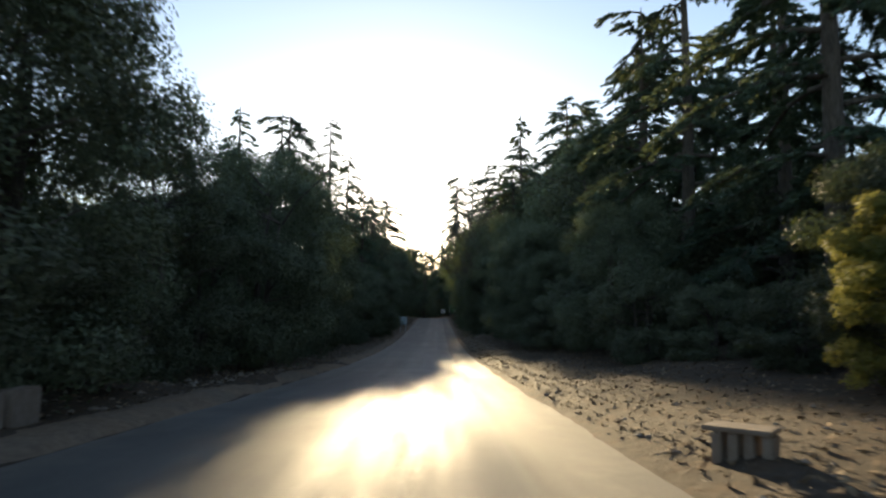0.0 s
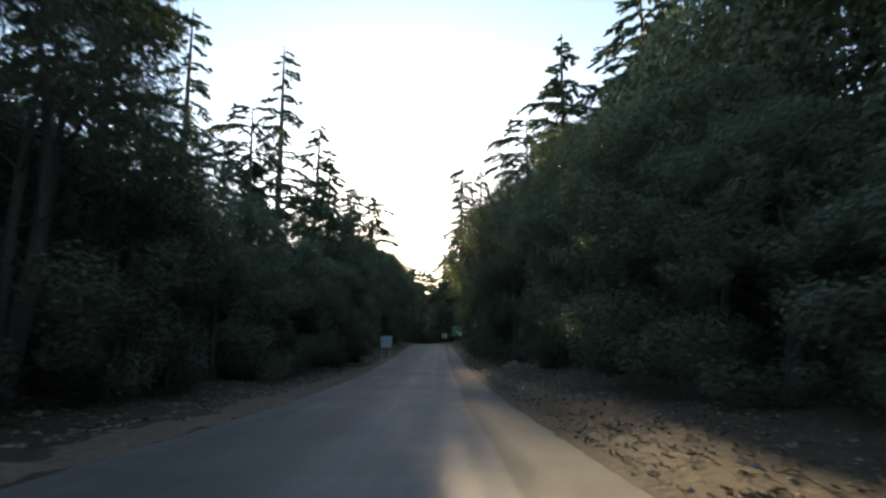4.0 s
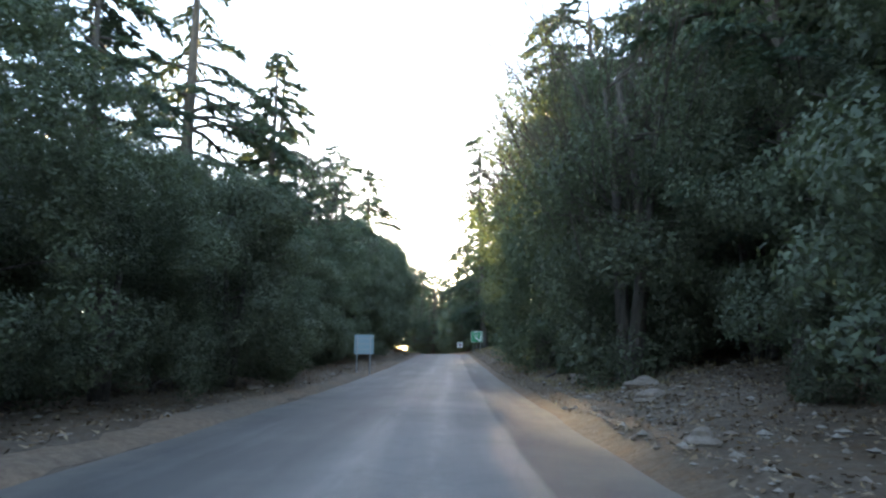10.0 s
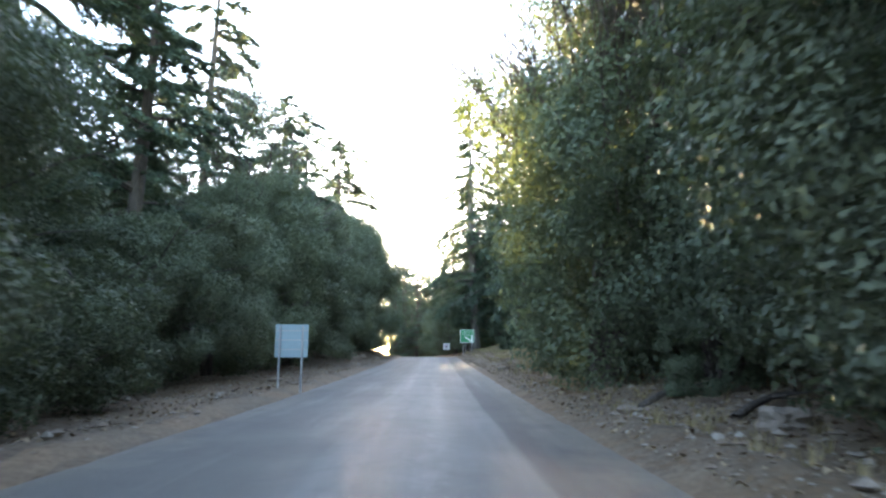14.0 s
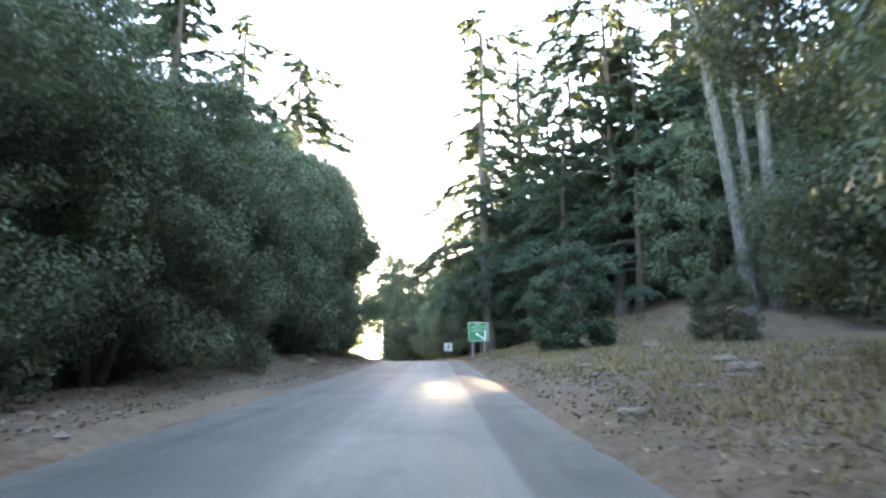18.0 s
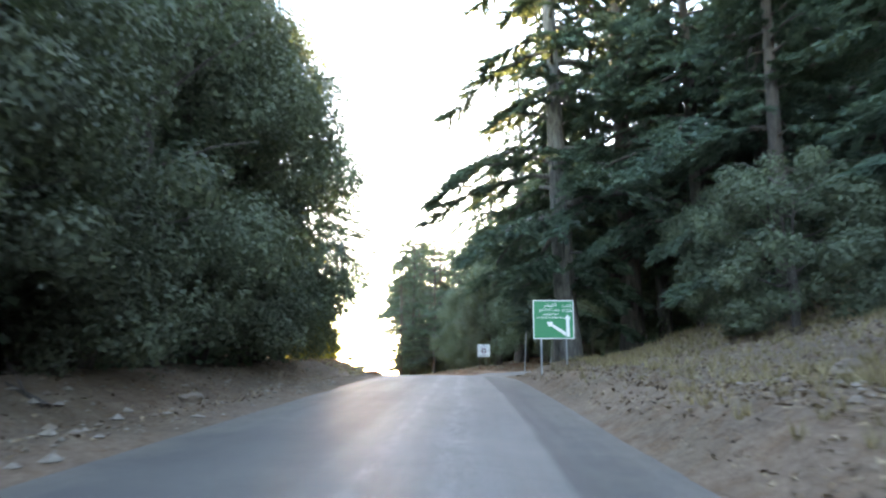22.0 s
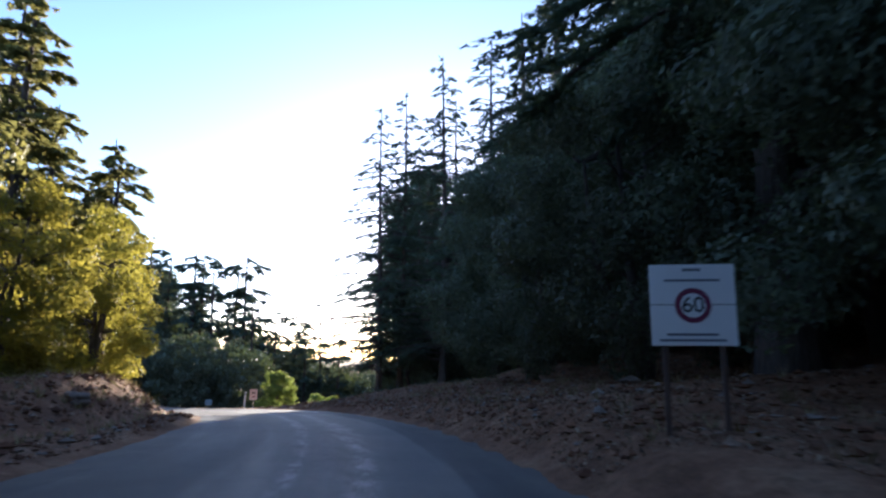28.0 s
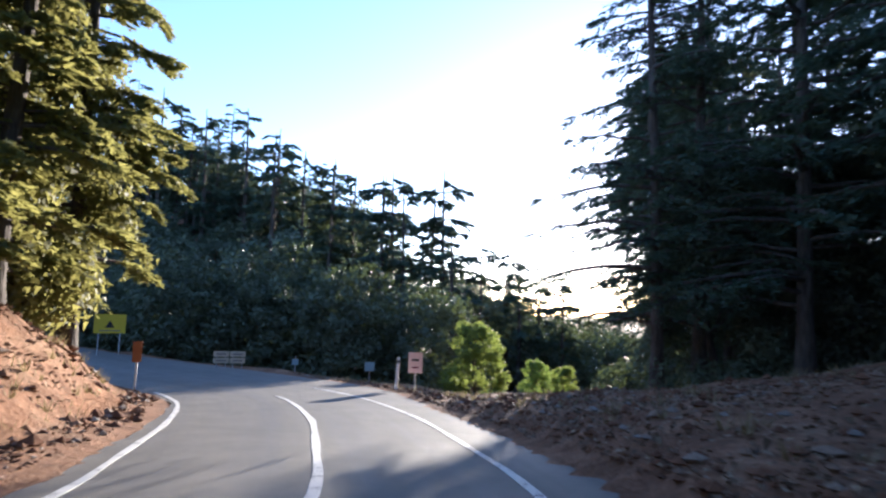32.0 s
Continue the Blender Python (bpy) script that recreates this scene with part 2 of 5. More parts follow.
PAINT = paint_material()
STEEL = plain("galvanised_steel", (0.42, 0.43, 0.44), 0.5, 0.7, 0.5)
GREEN = plain("green_sign_face", (0.012, 0.20, 0.075), 0.45, 0, 0.15)
WHITE = plain("white_sign_face", (0.74, 0.74, 0.72), 0.5, 0, 0.12)
RED = plain("red_sign_ring", (0.16, 0.02, 0.06), 0.45)
BLACK = plain("black_lettering", (0.02, 0.02, 0.022), 0.5)
TEXT_GREY = plain("grey_lettering", (0.16, 0.17, 0.19), 0.5)
BACK = plain("sign_back", (0.27, 0.37, 0.41), 0.6, 0.1, 0.3)
YELLOW = plain("yellow_sign_face", (0.62, 0.47, 0.03), 0.45)
BROWN = plain("brown_marker", (0.30, 0.12, 0.04), 0.6)
PINK = plain("faded_red_sign_face", (0.72, 0.54, 0.48), 0.5)
RUST = plain("rusty_post", (0.085, 0.055, 0.042), 0.8)
CREAM = plain("cream_board", (0.60, 0.50, 0.36), 0.6)


def stone_material():
    n = Nodes("limestone")
    p = n.place()
    r = n.nt.nodes.new("ShaderNodeNewGeometry").outputs["Random Per Island"]
    a = n.noise(p, 6, 6, 0.7)
    col = n.mix(n.ramp(a, (0.3, 0.0), (0.7, 1.0)), (0.17, 0.145, 0.118), (0.36, 0.33, 0.285))
    n.colour(n.mix(n.math("MULTIPLY", r, 0.7), col, (0.17, 0.11, 0.075))).set(0.9, 0, 0.2)
    return n.bump(a, 0.7, 0.03).mat


STONE = stone_material()


def clod_material():
    n = Nodes("red_clods")
    p = n.place()
    r = n.nt.nodes.new("ShaderNodeNewGeometry").outputs["Random Per Island"]
    a = n.noise(p, 14, 5, 0.7)
    col = n.ramp(r, (0.0, (0.10, 0.047, 0.026)), (0.6, (0.22, 0.11, 0.058)), (0.85, (0.28, 0.17, 0.10)), (1.0, (0.34, 0.27, 0.20)))
    n.colour(n.mix(n.ramp(a, (0.3, 0.5), (0.65, 0.0)), col, (0.06, 0.03, 0.018))).set(0.95, 0, 0.15)
    return n.bump(a, 0.8, 0.03).mat


CLOD = clod_material()


def litter_material():
    n = Nodes("leaf_litter")
    r = n.nt.nodes.new("ShaderNodeNewGeometry").outputs["Random Per Island"]
    n.colour(n.ramp(r, (0.0, (0.055, 0.037, 0.023)), (0.5, (0.17, 0.115, 0.068)), (1.0, (0.34, 0.26, 0.17)))).set(0.9, 0, 0.2)
    return n.mat


LITTER = litter_material()


# ---- mesh helpers ----
def mesh_of(name, verts, faces, material, smooth=False):
    me = bpy.data.meshes.new(name)
    me.from_pydata([tuple(v) for v in verts], [], [tuple(f) for f in faces])
    me.materials.append(material)
    if smooth:
        me.polygons.foreach_set("use_smooth", [True] * len(me.polygons))
    me.update()
    return me


def leaves_of(name, verts, material):
    """A mesh from an array of loose triangles (n, 3, 3)."""
    n = len(verts)
    me = bpy.data.meshes.new(name)
    me.vertices.add(n * 3)
    me.vertices.foreach_set("co", np.ascontiguousarray(verts, np.float32).ravel())
    me.loops.add(n * 3)
    me.loops.foreach_set("vertex_index", np.arange(n * 3, dtype=np.int32))
    me.polygons.add(n)
    me.polygons.foreach_set("loop_start", np.arange(0, n * 3, 3, dtype=np.int32))
    me.polygons.foreach_set("loop_total", np.full(n, 3, np.int32))
    me.materials.append(material)
    me.update(calc_edges=True)
    return me


def part(name, me, parent, label=""):
    ob = new(name, me)
    ob.parent = parent
    return tagged(ob, label)


def bm_part(name, bm, material, parent, label=""):
    me = bpy.data.meshes.new(name)
    bm.to_mesh(me)
    bm.free()
    me.materials.append(material)
    return part(name, me, parent, label)


def box(bm, size, at=(0, 0, 0), bevel=0.0):
    r = bmesh.ops.create_cube(bm, size=1.0, matrix=Matrix.Translation(at) @ Matrix.Diagonal((*size, 1)))
    if bevel:
        edges = {e for v in r["verts"] for e in v.link_edges}
        bmesh.ops.bevel(bm, geom=list(edges), offset=bevel, segments=2, affect="EDGES")
    return bm


def rod(bm, radius, a, b, segments=12):
    a, b = Vector(a), Vector(b)
    m = Matrix.Translation((a + b) / 2) @ (b - a).to_track_quat("Z", "Y").to_matrix().to_4x4()
    bmesh.ops.create_cone(bm, cap_ends=True, segments=segments, radius1=radius, radius2=radius, depth=(b - a).length, matrix=m)
    return bm


def tube(points, radii, sides=8):
    """Vertices and faces of a limb along points."""
    P = np.asarray(points, float)
    tan = np.gradient(P, axis=0)
    tan /= np.linalg.norm(tan, axis=1)[:, None] + 1e-9
    ref = np.array([0.0, 0.0, 1.0]) if abs(tan[0, 2]) < 0.8 else np.array([1.0, 0.0, 0.0])
    a = np.cross(tan, ref)
    a /= np.linalg.norm(a, axis=1)[:, None] + 1e-9
    b = np.cross(tan, a)
    ang = np.linspace(0, 2 * np.pi, sides, endpoint=False)
    ring = np.cos(ang)[None, :, None] * a[:, None] + np.sin(ang)[None, :, None] * b[:, None]
    v = (P[:, None] + ring * np.asarray(radii)[:, None, None]).reshape(-1, 3)
    f = [(i * sides + j, i * sides + (j + 1) % sides, (i + 1) * sides + (j + 1) % sides, (i + 1) * sides + j) for i in range(len(P) - 1) for j in range(sides)]
    f.append(tuple(range((len(P) - 1) * sides, len(P) * sides)))
    return v, f


class Limbs:
    def __init__(self):
        self.v, self.f, self.n = [], [], 0

    def add(self, points, radii, sides=8):
        v, f = tube(points, radii, sides)
        self.v.append(v)
        self.f += [tuple(i + self.n for i in q) for q in f]
        self.n += len(v)

    def mesh(self, name, material):
        return mesh_of(name, np.concatenate(self.v), self.f, material, True)


# ---- the road's line and the lie of the land ----
KNOTS = [(-1.1, -140), (-1.1, -60), (-1.1, 0), (-1.1, 60), (-1.1, 110), (-1.1, 138), (-1.3, 152), (-2.2, 162), (-3.2, 168), (-4.4, 173.3), (-5.9, 178),
         (-7.9, 182.9), (-10.1, 187.5), (-12.2, 190.4), (-14.5, 193.2), (-17.5, 196.2), (-21.5, 199.0), (-27, 201.6), (-34, 203.8), (-44, 206), (-58, 207), (-90, 200)]


def spline(knots, step=0.5):
    k = np.array(knots, float)
    k = np.vstack([2 * k[0] - k[1], k, 2 * k[-1] - k[-2]])
    out = []
    for i in range(1, len(k) - 2):
        p0, p1, p2, p3 = k[i - 1], k[i], k[i + 1], k[i + 2]
        n = max(2, int(np.linalg.norm(p2 - p1) / step))
        t = np.linspace(0, 1, n, endpoint=False)[:, None]
        d1, d2 = (p2 - p0), (p3 - p1)
        l = np.linalg.norm(p2 - p1)
        m1, m2 = d1 / np.linalg.norm(d1) * l, d2 / np.linalg.norm(d2) * l
        out.append((2 * t**3 - 3 * t**2 + 1) * p1 + (t**3 - 2 * t**2 + t) * m1 + (-2 * t**3 + 3 * t**2) * p2 + (t**3 - t**2) * m2)
    return np.concatenate(out)


LINE = spline(KNOTS)
step_len = np.r_[0, np.linalg.norm(np.diff(LINE, axis=0), axis=1)]
ARC = np.cumsum(step_len) - 140.0                       # about y along the straight
TAN = np.gradient(LINE, axis=0)
TAN /= np.linalg.norm(TAN, axis=1)[:, None]
NRM = np.stack([TAN[:, 1], -TAN[:, 0]], 1)              # to the right
SLOPE = np.interp(ARC, [-140, 0, 25, 45, 64, 95, 135, 150, 160, 175, 192, 203, 208, 216, 245, 270], [-2, -2, -1.5, -0.5, 1.0, 2.0, 2.2, 1.0, -0.5, -2, -3.6, -3.8, -2.2, 0.2, 1.6, 0])
ROAD_Z = np.cumsum(np.tan(np.radians(SLOPE)) * step_len)
ROAD_Z -= np.interp(0, ARC, ROAD_Z)
HALF = np.interp(ARC, [0, 145, 172, 185, 197, 204, 212, 222], [3.45, 3.4, 3.3, 2.95, 3.1, 4.3, 4.3, 3.2])
HALF_LEFT = np.interp(ARC, [0, 145, 172, 185, 197, 204, 212, 222], [3.45, 3.4, 3.3, 2.65, 2.36, 2.36, 2.6, 3.2])


def wave(x, y, size, seed):
    """Smooth noise on arrays, about -1 to 1."""
    r = np.random.default_rng(seed)
    out = 0
    for k in range(5):
        a = r.uniform(0, 2 * np.pi)
        f = r.uniform(0.7, 1.6) * 2 * np.pi / size
        out = out + np.sin((x * np.cos(a) + y * np.sin(a)) * f + r.uniform(0, 6.28)) / 3.0
    return out


def land(x, y):
    """Height of the ground, how far right of the road's line, and the arc, for arrays."""
    x, y = np.atleast_1d(np.asarray(x, float)), np.atleast_1d(np.asarray(y, float))
    z, off, arc = np.empty_like(x), np.empty_like(x), np.empty_like(x)
    for a in range(0, len(x), 20000):
        s = slice(a, a + 20000)
        dx, dy = x[s, None] - LINE[None, ::2, 0], y[s, None] - LINE[None, ::2, 1]
        i = np.argmin(dx * dx + dy * dy, axis=1) * 2
        ddx, ddy = x[s] - LINE[i, 0], y[s] - LINE[i, 1]
        d = ddx * NRM[i, 0] + ddy * NRM[i, 1]
        d = np.sign(d) * np.maximum(np.abs(d), np.hypot(ddx, ddy) * 0.999)
        t = ddx * TAN[i, 0] + ddy * TAN[i, 1]
        c = ARC[i] + np.clip(t, -1, 1)
        h = np.interp(c, ARC, ROAD_Z)
        q = np.abs(d) - np.where(d > 0, np.interp(c, ARC, HALF), np.interp(c, ARC, HALF_LEFT))
        qq = np.maximum(q, 0)
        # right-hand side: near slope, where it steepens, far slope
        n1 = np.interp(c, [40, 70, 100, 115, 123, 140, 149, 152, 163, 166, 190, 196, 204], [.10, .18, .14, .14, .20, .20, .13, .08, .08, .10, .12, .05, -.15])
        q0 = np.interp(c, [40, 70, 100, 115, 145, 150, 165, 200], [3, 4, 5, 4, 3.5, 14, 7, 6])
        n2 = np.interp(c, [40, 70, 95, 104, 111, 119, 126, 130, 137, 145, 152, 165, 185, 200, 215, 230], [.15, .17, .13, .12, .09, .10, .24, .32, .40, .34, .18, .17, .18, .04, -.2, -.2])
        edge = np.interp(c, [96, 112, 147, 151, 164, 172, 193, 201], [0, .32, .35, 0, 0, .62, .34, -.1]) * np.clip(qq / 1.1, 0, 1) ** 1.5
        right = edge + n1 * np.minimum(qq, q0) + n2 * np.clip(qq - q0, 0, np.interp(c, [100, 130, 200, 230], [14, 12, 10, 30]))
        # left-hand side: a low verge, then a cut bank near the bend
        bank = np.interp(c, [112, 120, 130, 148, 156, 172, 181, 190, 197, 203, 208], [0, .8, .5, .5, .7, .9, 1.05, 1.35, 1.65, 1.35, 0])
        foot = np.interp(c, [150, 165, 180, 195], [2.0, 1.7, 1.45, 1.15])
        left = 0.05 * np.minimum(qq, 3) + np.clip((qq - foot) * 0.62, 0, 1) ** 0.8 * bank + np.clip(qq - 6, 0, 25) * np.interp(c, [150, 180, 200], [.05, .16, .2])
        rough = wave(x[s] * 1.3, y[s], 1.6, 12) * 0.10 + wave(x[s], y[s] * 1.2, 0.8, 13) * 0.05 + np.abs(wave(x[s], y[s], 3.3, 14)) * 0.18
        left = left + rough * np.clip(bank - 0.6, 0, 1.5) * np.clip((qq - foot) * 1.5, 0, 1)
        rise = np.where(d > 0, right, left)
        track = (d > 0) & (c > 150.5) & (c < 168)
        lump = wave(x[s], y[s], 2.9, 3) * 0.030 + wave(x[s], y[s], 8, 4) * 0.10 + wave(x[s], y[s], 1.3, 8) * 0.012 + wave(x[s] * 3.1, y[s] * 2.7, 1.7, 9) * 0.008
        zz = h + rise + lump * np.clip(qq / 1.5, 0, 1) * np.where(track, 0.2, np.where(d > 0, 1.2, 1.0))
        lip = np.exp(-((qq - 0.75 - 0.25 * wave(x[s], y[s], 5, 6)) / 0.35) ** 2) * np.clip(0.10 + 0.10 * wave(x[s], y[s], 11, 7), 0, 1)
        zz += lip * (qq > 0.05) * ~track
        zz = np.where(q < 0.02, h - 0.06, zz)
        # far hill across the valley, the wooded slope to the right, the fall beyond
        far = 22 * np.exp(-(((x[s] + 72) / 36) ** 2 + ((y[s] - 250) / 34) ** 2)) + 8 * np.exp(-(((x[s] + 44) / 30) ** 2 + ((y[s] - 285) / 30) ** 2))
        drop = -9 * np.clip((y[s] - 212) / 40, 0, 1) * np.clip((x[s] + 75) / 30, 0, 1) * np.clip((70 - x[s]) / 40, 0, 1)
        hill = 10 * np.clip((x[s] - 22) / 50, 0, 1) * np.clip((y[s] + 60) / 90, 0, 1) * np.clip((330 - y[s]) / 90, 0, 1)
        aside = np.clip((np.abs(d) - 7) / 22, 0, 1)
        z[s], off[s], arc[s] = zz + (far + hill) * aside + drop * np.clip((np.abs(d) - 7) / 12, 0, 1), d, c
    return z, off, arc


def ground_z(x, y):
    return float(land([x], [y])[0][0])


def uneven(dense, lo, hi, step, outer):
    """Grid lines: dense between lo and hi, widening to the horizon."""
    mid = np.arange(lo, hi + step / 2, step)
    grow = step * 1.28 ** np.arange(1, 60)
    grow = np.cumsum(grow)
    grow = grow[grow < outer]
    return np.r_[lo - grow[::-1], mid, hi + grow]


gx, gy = uneven(0, -46, 16, 0.45, 2500), uneven(0, -6, 222, 0.5, 2500)
GX, GY = np.meshgrid(gx, gy)
gz = land(GX.ravel(), GY.ravel())[0]
nx, ny = len(gx), len(gy)
idx = np.arange(nx * ny).reshape(ny, nx)
gf = np.stack([idx[:-1, :-1], idx[:-1, 1:], idx[1:, 1:], idx[1:, :-1]], -1).reshape(-1, 4)
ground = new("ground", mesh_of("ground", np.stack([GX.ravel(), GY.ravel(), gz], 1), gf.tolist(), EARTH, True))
tagged(ground, "dry brown and reddish earth with stones and leaf litter", "ground", kind="structure")


def ribbon(name, lo, hi, left, right, lift, material, across=8, ragged=0.0, thick=0.05):
    """A strip along the road's line between two offsets (arrays or numbers), with turned-down edges."""
    sel = (ARC >= lo) & (ARC <= hi)
    L, N, Z, A = LINE[sel], NRM[sel], ROAD_Z[sel], ARC[sel]
    l = np.broadcast_to(left, A.shape).astype(float).copy() if not callable(left) else left(A)
    r = np.broadcast_to(right, A.shape).astype(float).copy() if not callable(right) else right(A)
    if ragged:
        l = l + ragged * (wave(A, A * 0, 3.1, 21) + 0.6 * wave(A, A * 0, 0.9, 22))
        r = r + ragged * (wave(A, A * 0, 2.7, 23) + 0.6 * wave(A, A * 0, 0.8, 24))
    fr = np.linspace(0, 1, across)
    d = l[:, None] + (r - l)[:, None] * fr
    camber = -0.012 * np.abs(d) + 0.02
    v = np.stack([L[:, 0, None] + N[:, 0, None] * d, L[:, 1, None] + N[:, 1, None] * d, Z[:, None] + camber + lift], -1)
    v = np.concatenate([v[:, :1] - (0, 0, thick), v, v[:, -1:] - (0, 0, thick)], 1)
    du = np.concatenate([d[:, :1], d, d[:, -1:]], 1)
    n, m = v.shape[:2]
    ii = np.arange(n * m).reshape(n, m)
    f = np.stack([ii[:-1, :-1], ii[:-1, 1:], ii[1:, 1:], ii[1:, :-1]], -1).reshape(-1, 4)
    me = mesh_of(name, v.reshape(-1, 3), f.tolist(), material)
    uv = me.uv_layers.new(name="UVMap")
    co = np.stack([du.ravel(), np.repeat(A, m)], 1)[f.ravel()]
    uv.data.foreach_set("uv", co.astype(np.float32).ravel())
    return new(name, me)


half = lambda a: np.interp(a, ARC, HALF)
road = ribbon("road", -130, 290, lambda a: -np.interp(a, ARC, HALF_LEFT), half, 0.0, ASPHALT, 12, 0.07, 0.12)
tagged(road, "worn grey asphalt road with dusty ragged edges", "road", kind="structure")

# low ridge of pale dust scraped up along the left edge
dust = Nodes("ridge_dust")
dp = dust.place()
df = dust.noise(dp, 7, 6, 0.75)
dust.colour(dust.mix(dust.ramp(dust.noise(dp, 0.6, 4), (0.35, 0.0), (0.65, 1.0)), dust.ramp(df, (0.3, (0.12, 0.092, 0.068)), (0.7, (0.24, 0.19, 0.145))), dust.ramp(df, (0.3, (0.15, 0.10, 0.066)), (0.7, (0.29, 0.21, 0.145))))).set(0.95, 0, 0.15)
dust.bump(dust.math("ADD", df, dust.noise(dp, 28, 3)), 0.8, 0.04)
sel = (ARC > -6) & (ARC < 114)
ra = ARC[sel]
fade = np.clip((112 - ra) / 10, 0, 1) * np.clip(0.75 + 0.5 * wave(ra, ra * 0, 9, 81), 0.15, 1.4)
prof = ((-3.22, -0.07), (-3.40, 0.03), (-3.62, 0.11), (-3.85, 0.15), (-4.12, 0.11), (-4.45, 0.04), (-4.9, -0.12))
rv = []
for k, (o, h) in enumerate(prof):
    oo = o + 0.10 * wave(ra, ra * 0 + k, 2.6, 82) * (0 < k < 6)
    x, y = LINE[sel, 0] + NRM[sel, 0] * oo, LINE[sel, 1] + NRM[sel, 1] * oo
    zz = ROAD_Z[sel] + (h * fade + 0.03 * wave(x * 2, y, 1.4, 83) * fade if 0 < k < 6 else h)
    rv.append(np.stack([x, y, zz + (0.05 * min(max(-o - 3.4, 0), 2) if k < 6 else 0)], -1))
rv = np.stack(rv, 1)
ii = np.arange(rv.shape[0] * rv.shape[1]).reshape(rv.shape[:2])
rf = np.stack([ii[:-1, :-1], ii[1:, :-1], ii[1:, 1:], ii[:-1, 1:]], -1).reshape(-1, 4)
tagged(new("verge_ridge", mesh_of("verge_ridge", rv.reshape(-1, 3), rf.tolist(), dust.mat, True)), "low ridge of pale dust along the road's edge", "verge", kind="structure")

# dusty apron where a side track joins
u, v = np.meshgrid(np.linspace(0, 1, 46), np.linspace(0, 1, 24))
ax = -0.4 + u * 21.6
far_edge = np.interp(ax, [-0.4, 1.2, 2.4, 3.6, 5.5, 9, 21], [168.2, 166.9, 165.6, 164.6, 163.9, 163.0, 161.5])
ay = 151.8 + 1.5 * u + v * (far_edge - 151.8 - 1.5 * u) + 0.35 * wave(ax, v * 9, 3.0, 71) * (np.abs(v - 0.5) > 0.45)
az = land(ax.ravel(), ay.ravel())[0] + 0.06 * (1 - 1.9 * (np.abs(v - 0.5) > 0.49).ravel())
ii = np.arange(u.size).reshape(u.shape)
af = np.stack([ii[:-1, :-1], ii[:-1, 1:], ii[1:, 1:], ii[1:, :-1]], -1).reshape(-1, 4)
gn = Nodes("dusty_gravel")
gp = gn.place()
gf1 = gn.noise(gp, 14, 6, 0.75)
gn.colour(gn.mix(gn.ramp(gn.noise(gp, 0.7, 5), (0.35, 0.0), (0.65, 1.0)), gn.ramp(gf1, (0.3, (0.10, 0.095, 0.09)), (0.7, (0.2, 0.19, 0.175))), gn.ramp(gf1, (0.3, (0.15, 0.135, 0.115)), (0.7, (0.27, 0.245, 0.21))))).set(0.95, 0, 0.15)
gn.bump(gf1, 0.5, 0.02)
tagged(new("side_track", mesh_of("side_track", np.stack([ax.ravel(), ay.ravel(), az], 1), af.tolist(), gn.mat, True)), "pale dusty side track joining the road", "track", kind="structure")


# ---- trees ----
def leaf_shapes(at, size, up, along=None, slim=0.45, out=None):
    """Loose pointed leaves at points (n, 3): size (n,), up: how flat they lie (0 any way, 1 flat), out: the way they face."""
    n = len(at)
    if out is not None:
        f = out + rng.normal(size=(n, 3)) * 0.42 + np.array([0, 0, 0.25])
        f /= np.linalg.norm(f, axis=1)[:, None]
        a = np.cross(f, rng.normal(size=(n, 3)))
        a /= np.linalg.norm(a, axis=1)[:, None] + 1e-9
        b = np.cross(f, a)
        s = size[:, None]
        return np.stack([at - a * s * 0.45 + b * s * slim * 0.5, at + a * s * 0.6, at - a * s * 0.35 - b * s * slim * 0.5], 1)
    a = rng.normal(size=(n, 3)) if along is None else along + rng.normal(size=(n, 3)) * 0.35
    a[:, 2] *= 1 - 0.7 * up
    a /= np.linalg.norm(a, axis=1)[:, None]
    ref = rng.normal(size=(n, 3)) * (1 - up) + np.array([0, 0, 1.0]) * up
    b = np.cross(a, ref)
    b /= np.linalg.norm(b, axis=1)[:, None] + 1e-9
    s = size[:, None]
    return np.stack([at - a * s * 0.45 + b * s * slim * 0.5, at + a * s * 0.6, at - a * s * 0.35 - b * s * slim * 0.5], 1)


def tree_thing(name, trunk_mesh, crown_mesh, label, category="tree"):
    t = new(name)
    part("trunk", trunk_mesh, t)
    part("crown", crown_mesh, t)
    tagged(t, label, category)
    return t


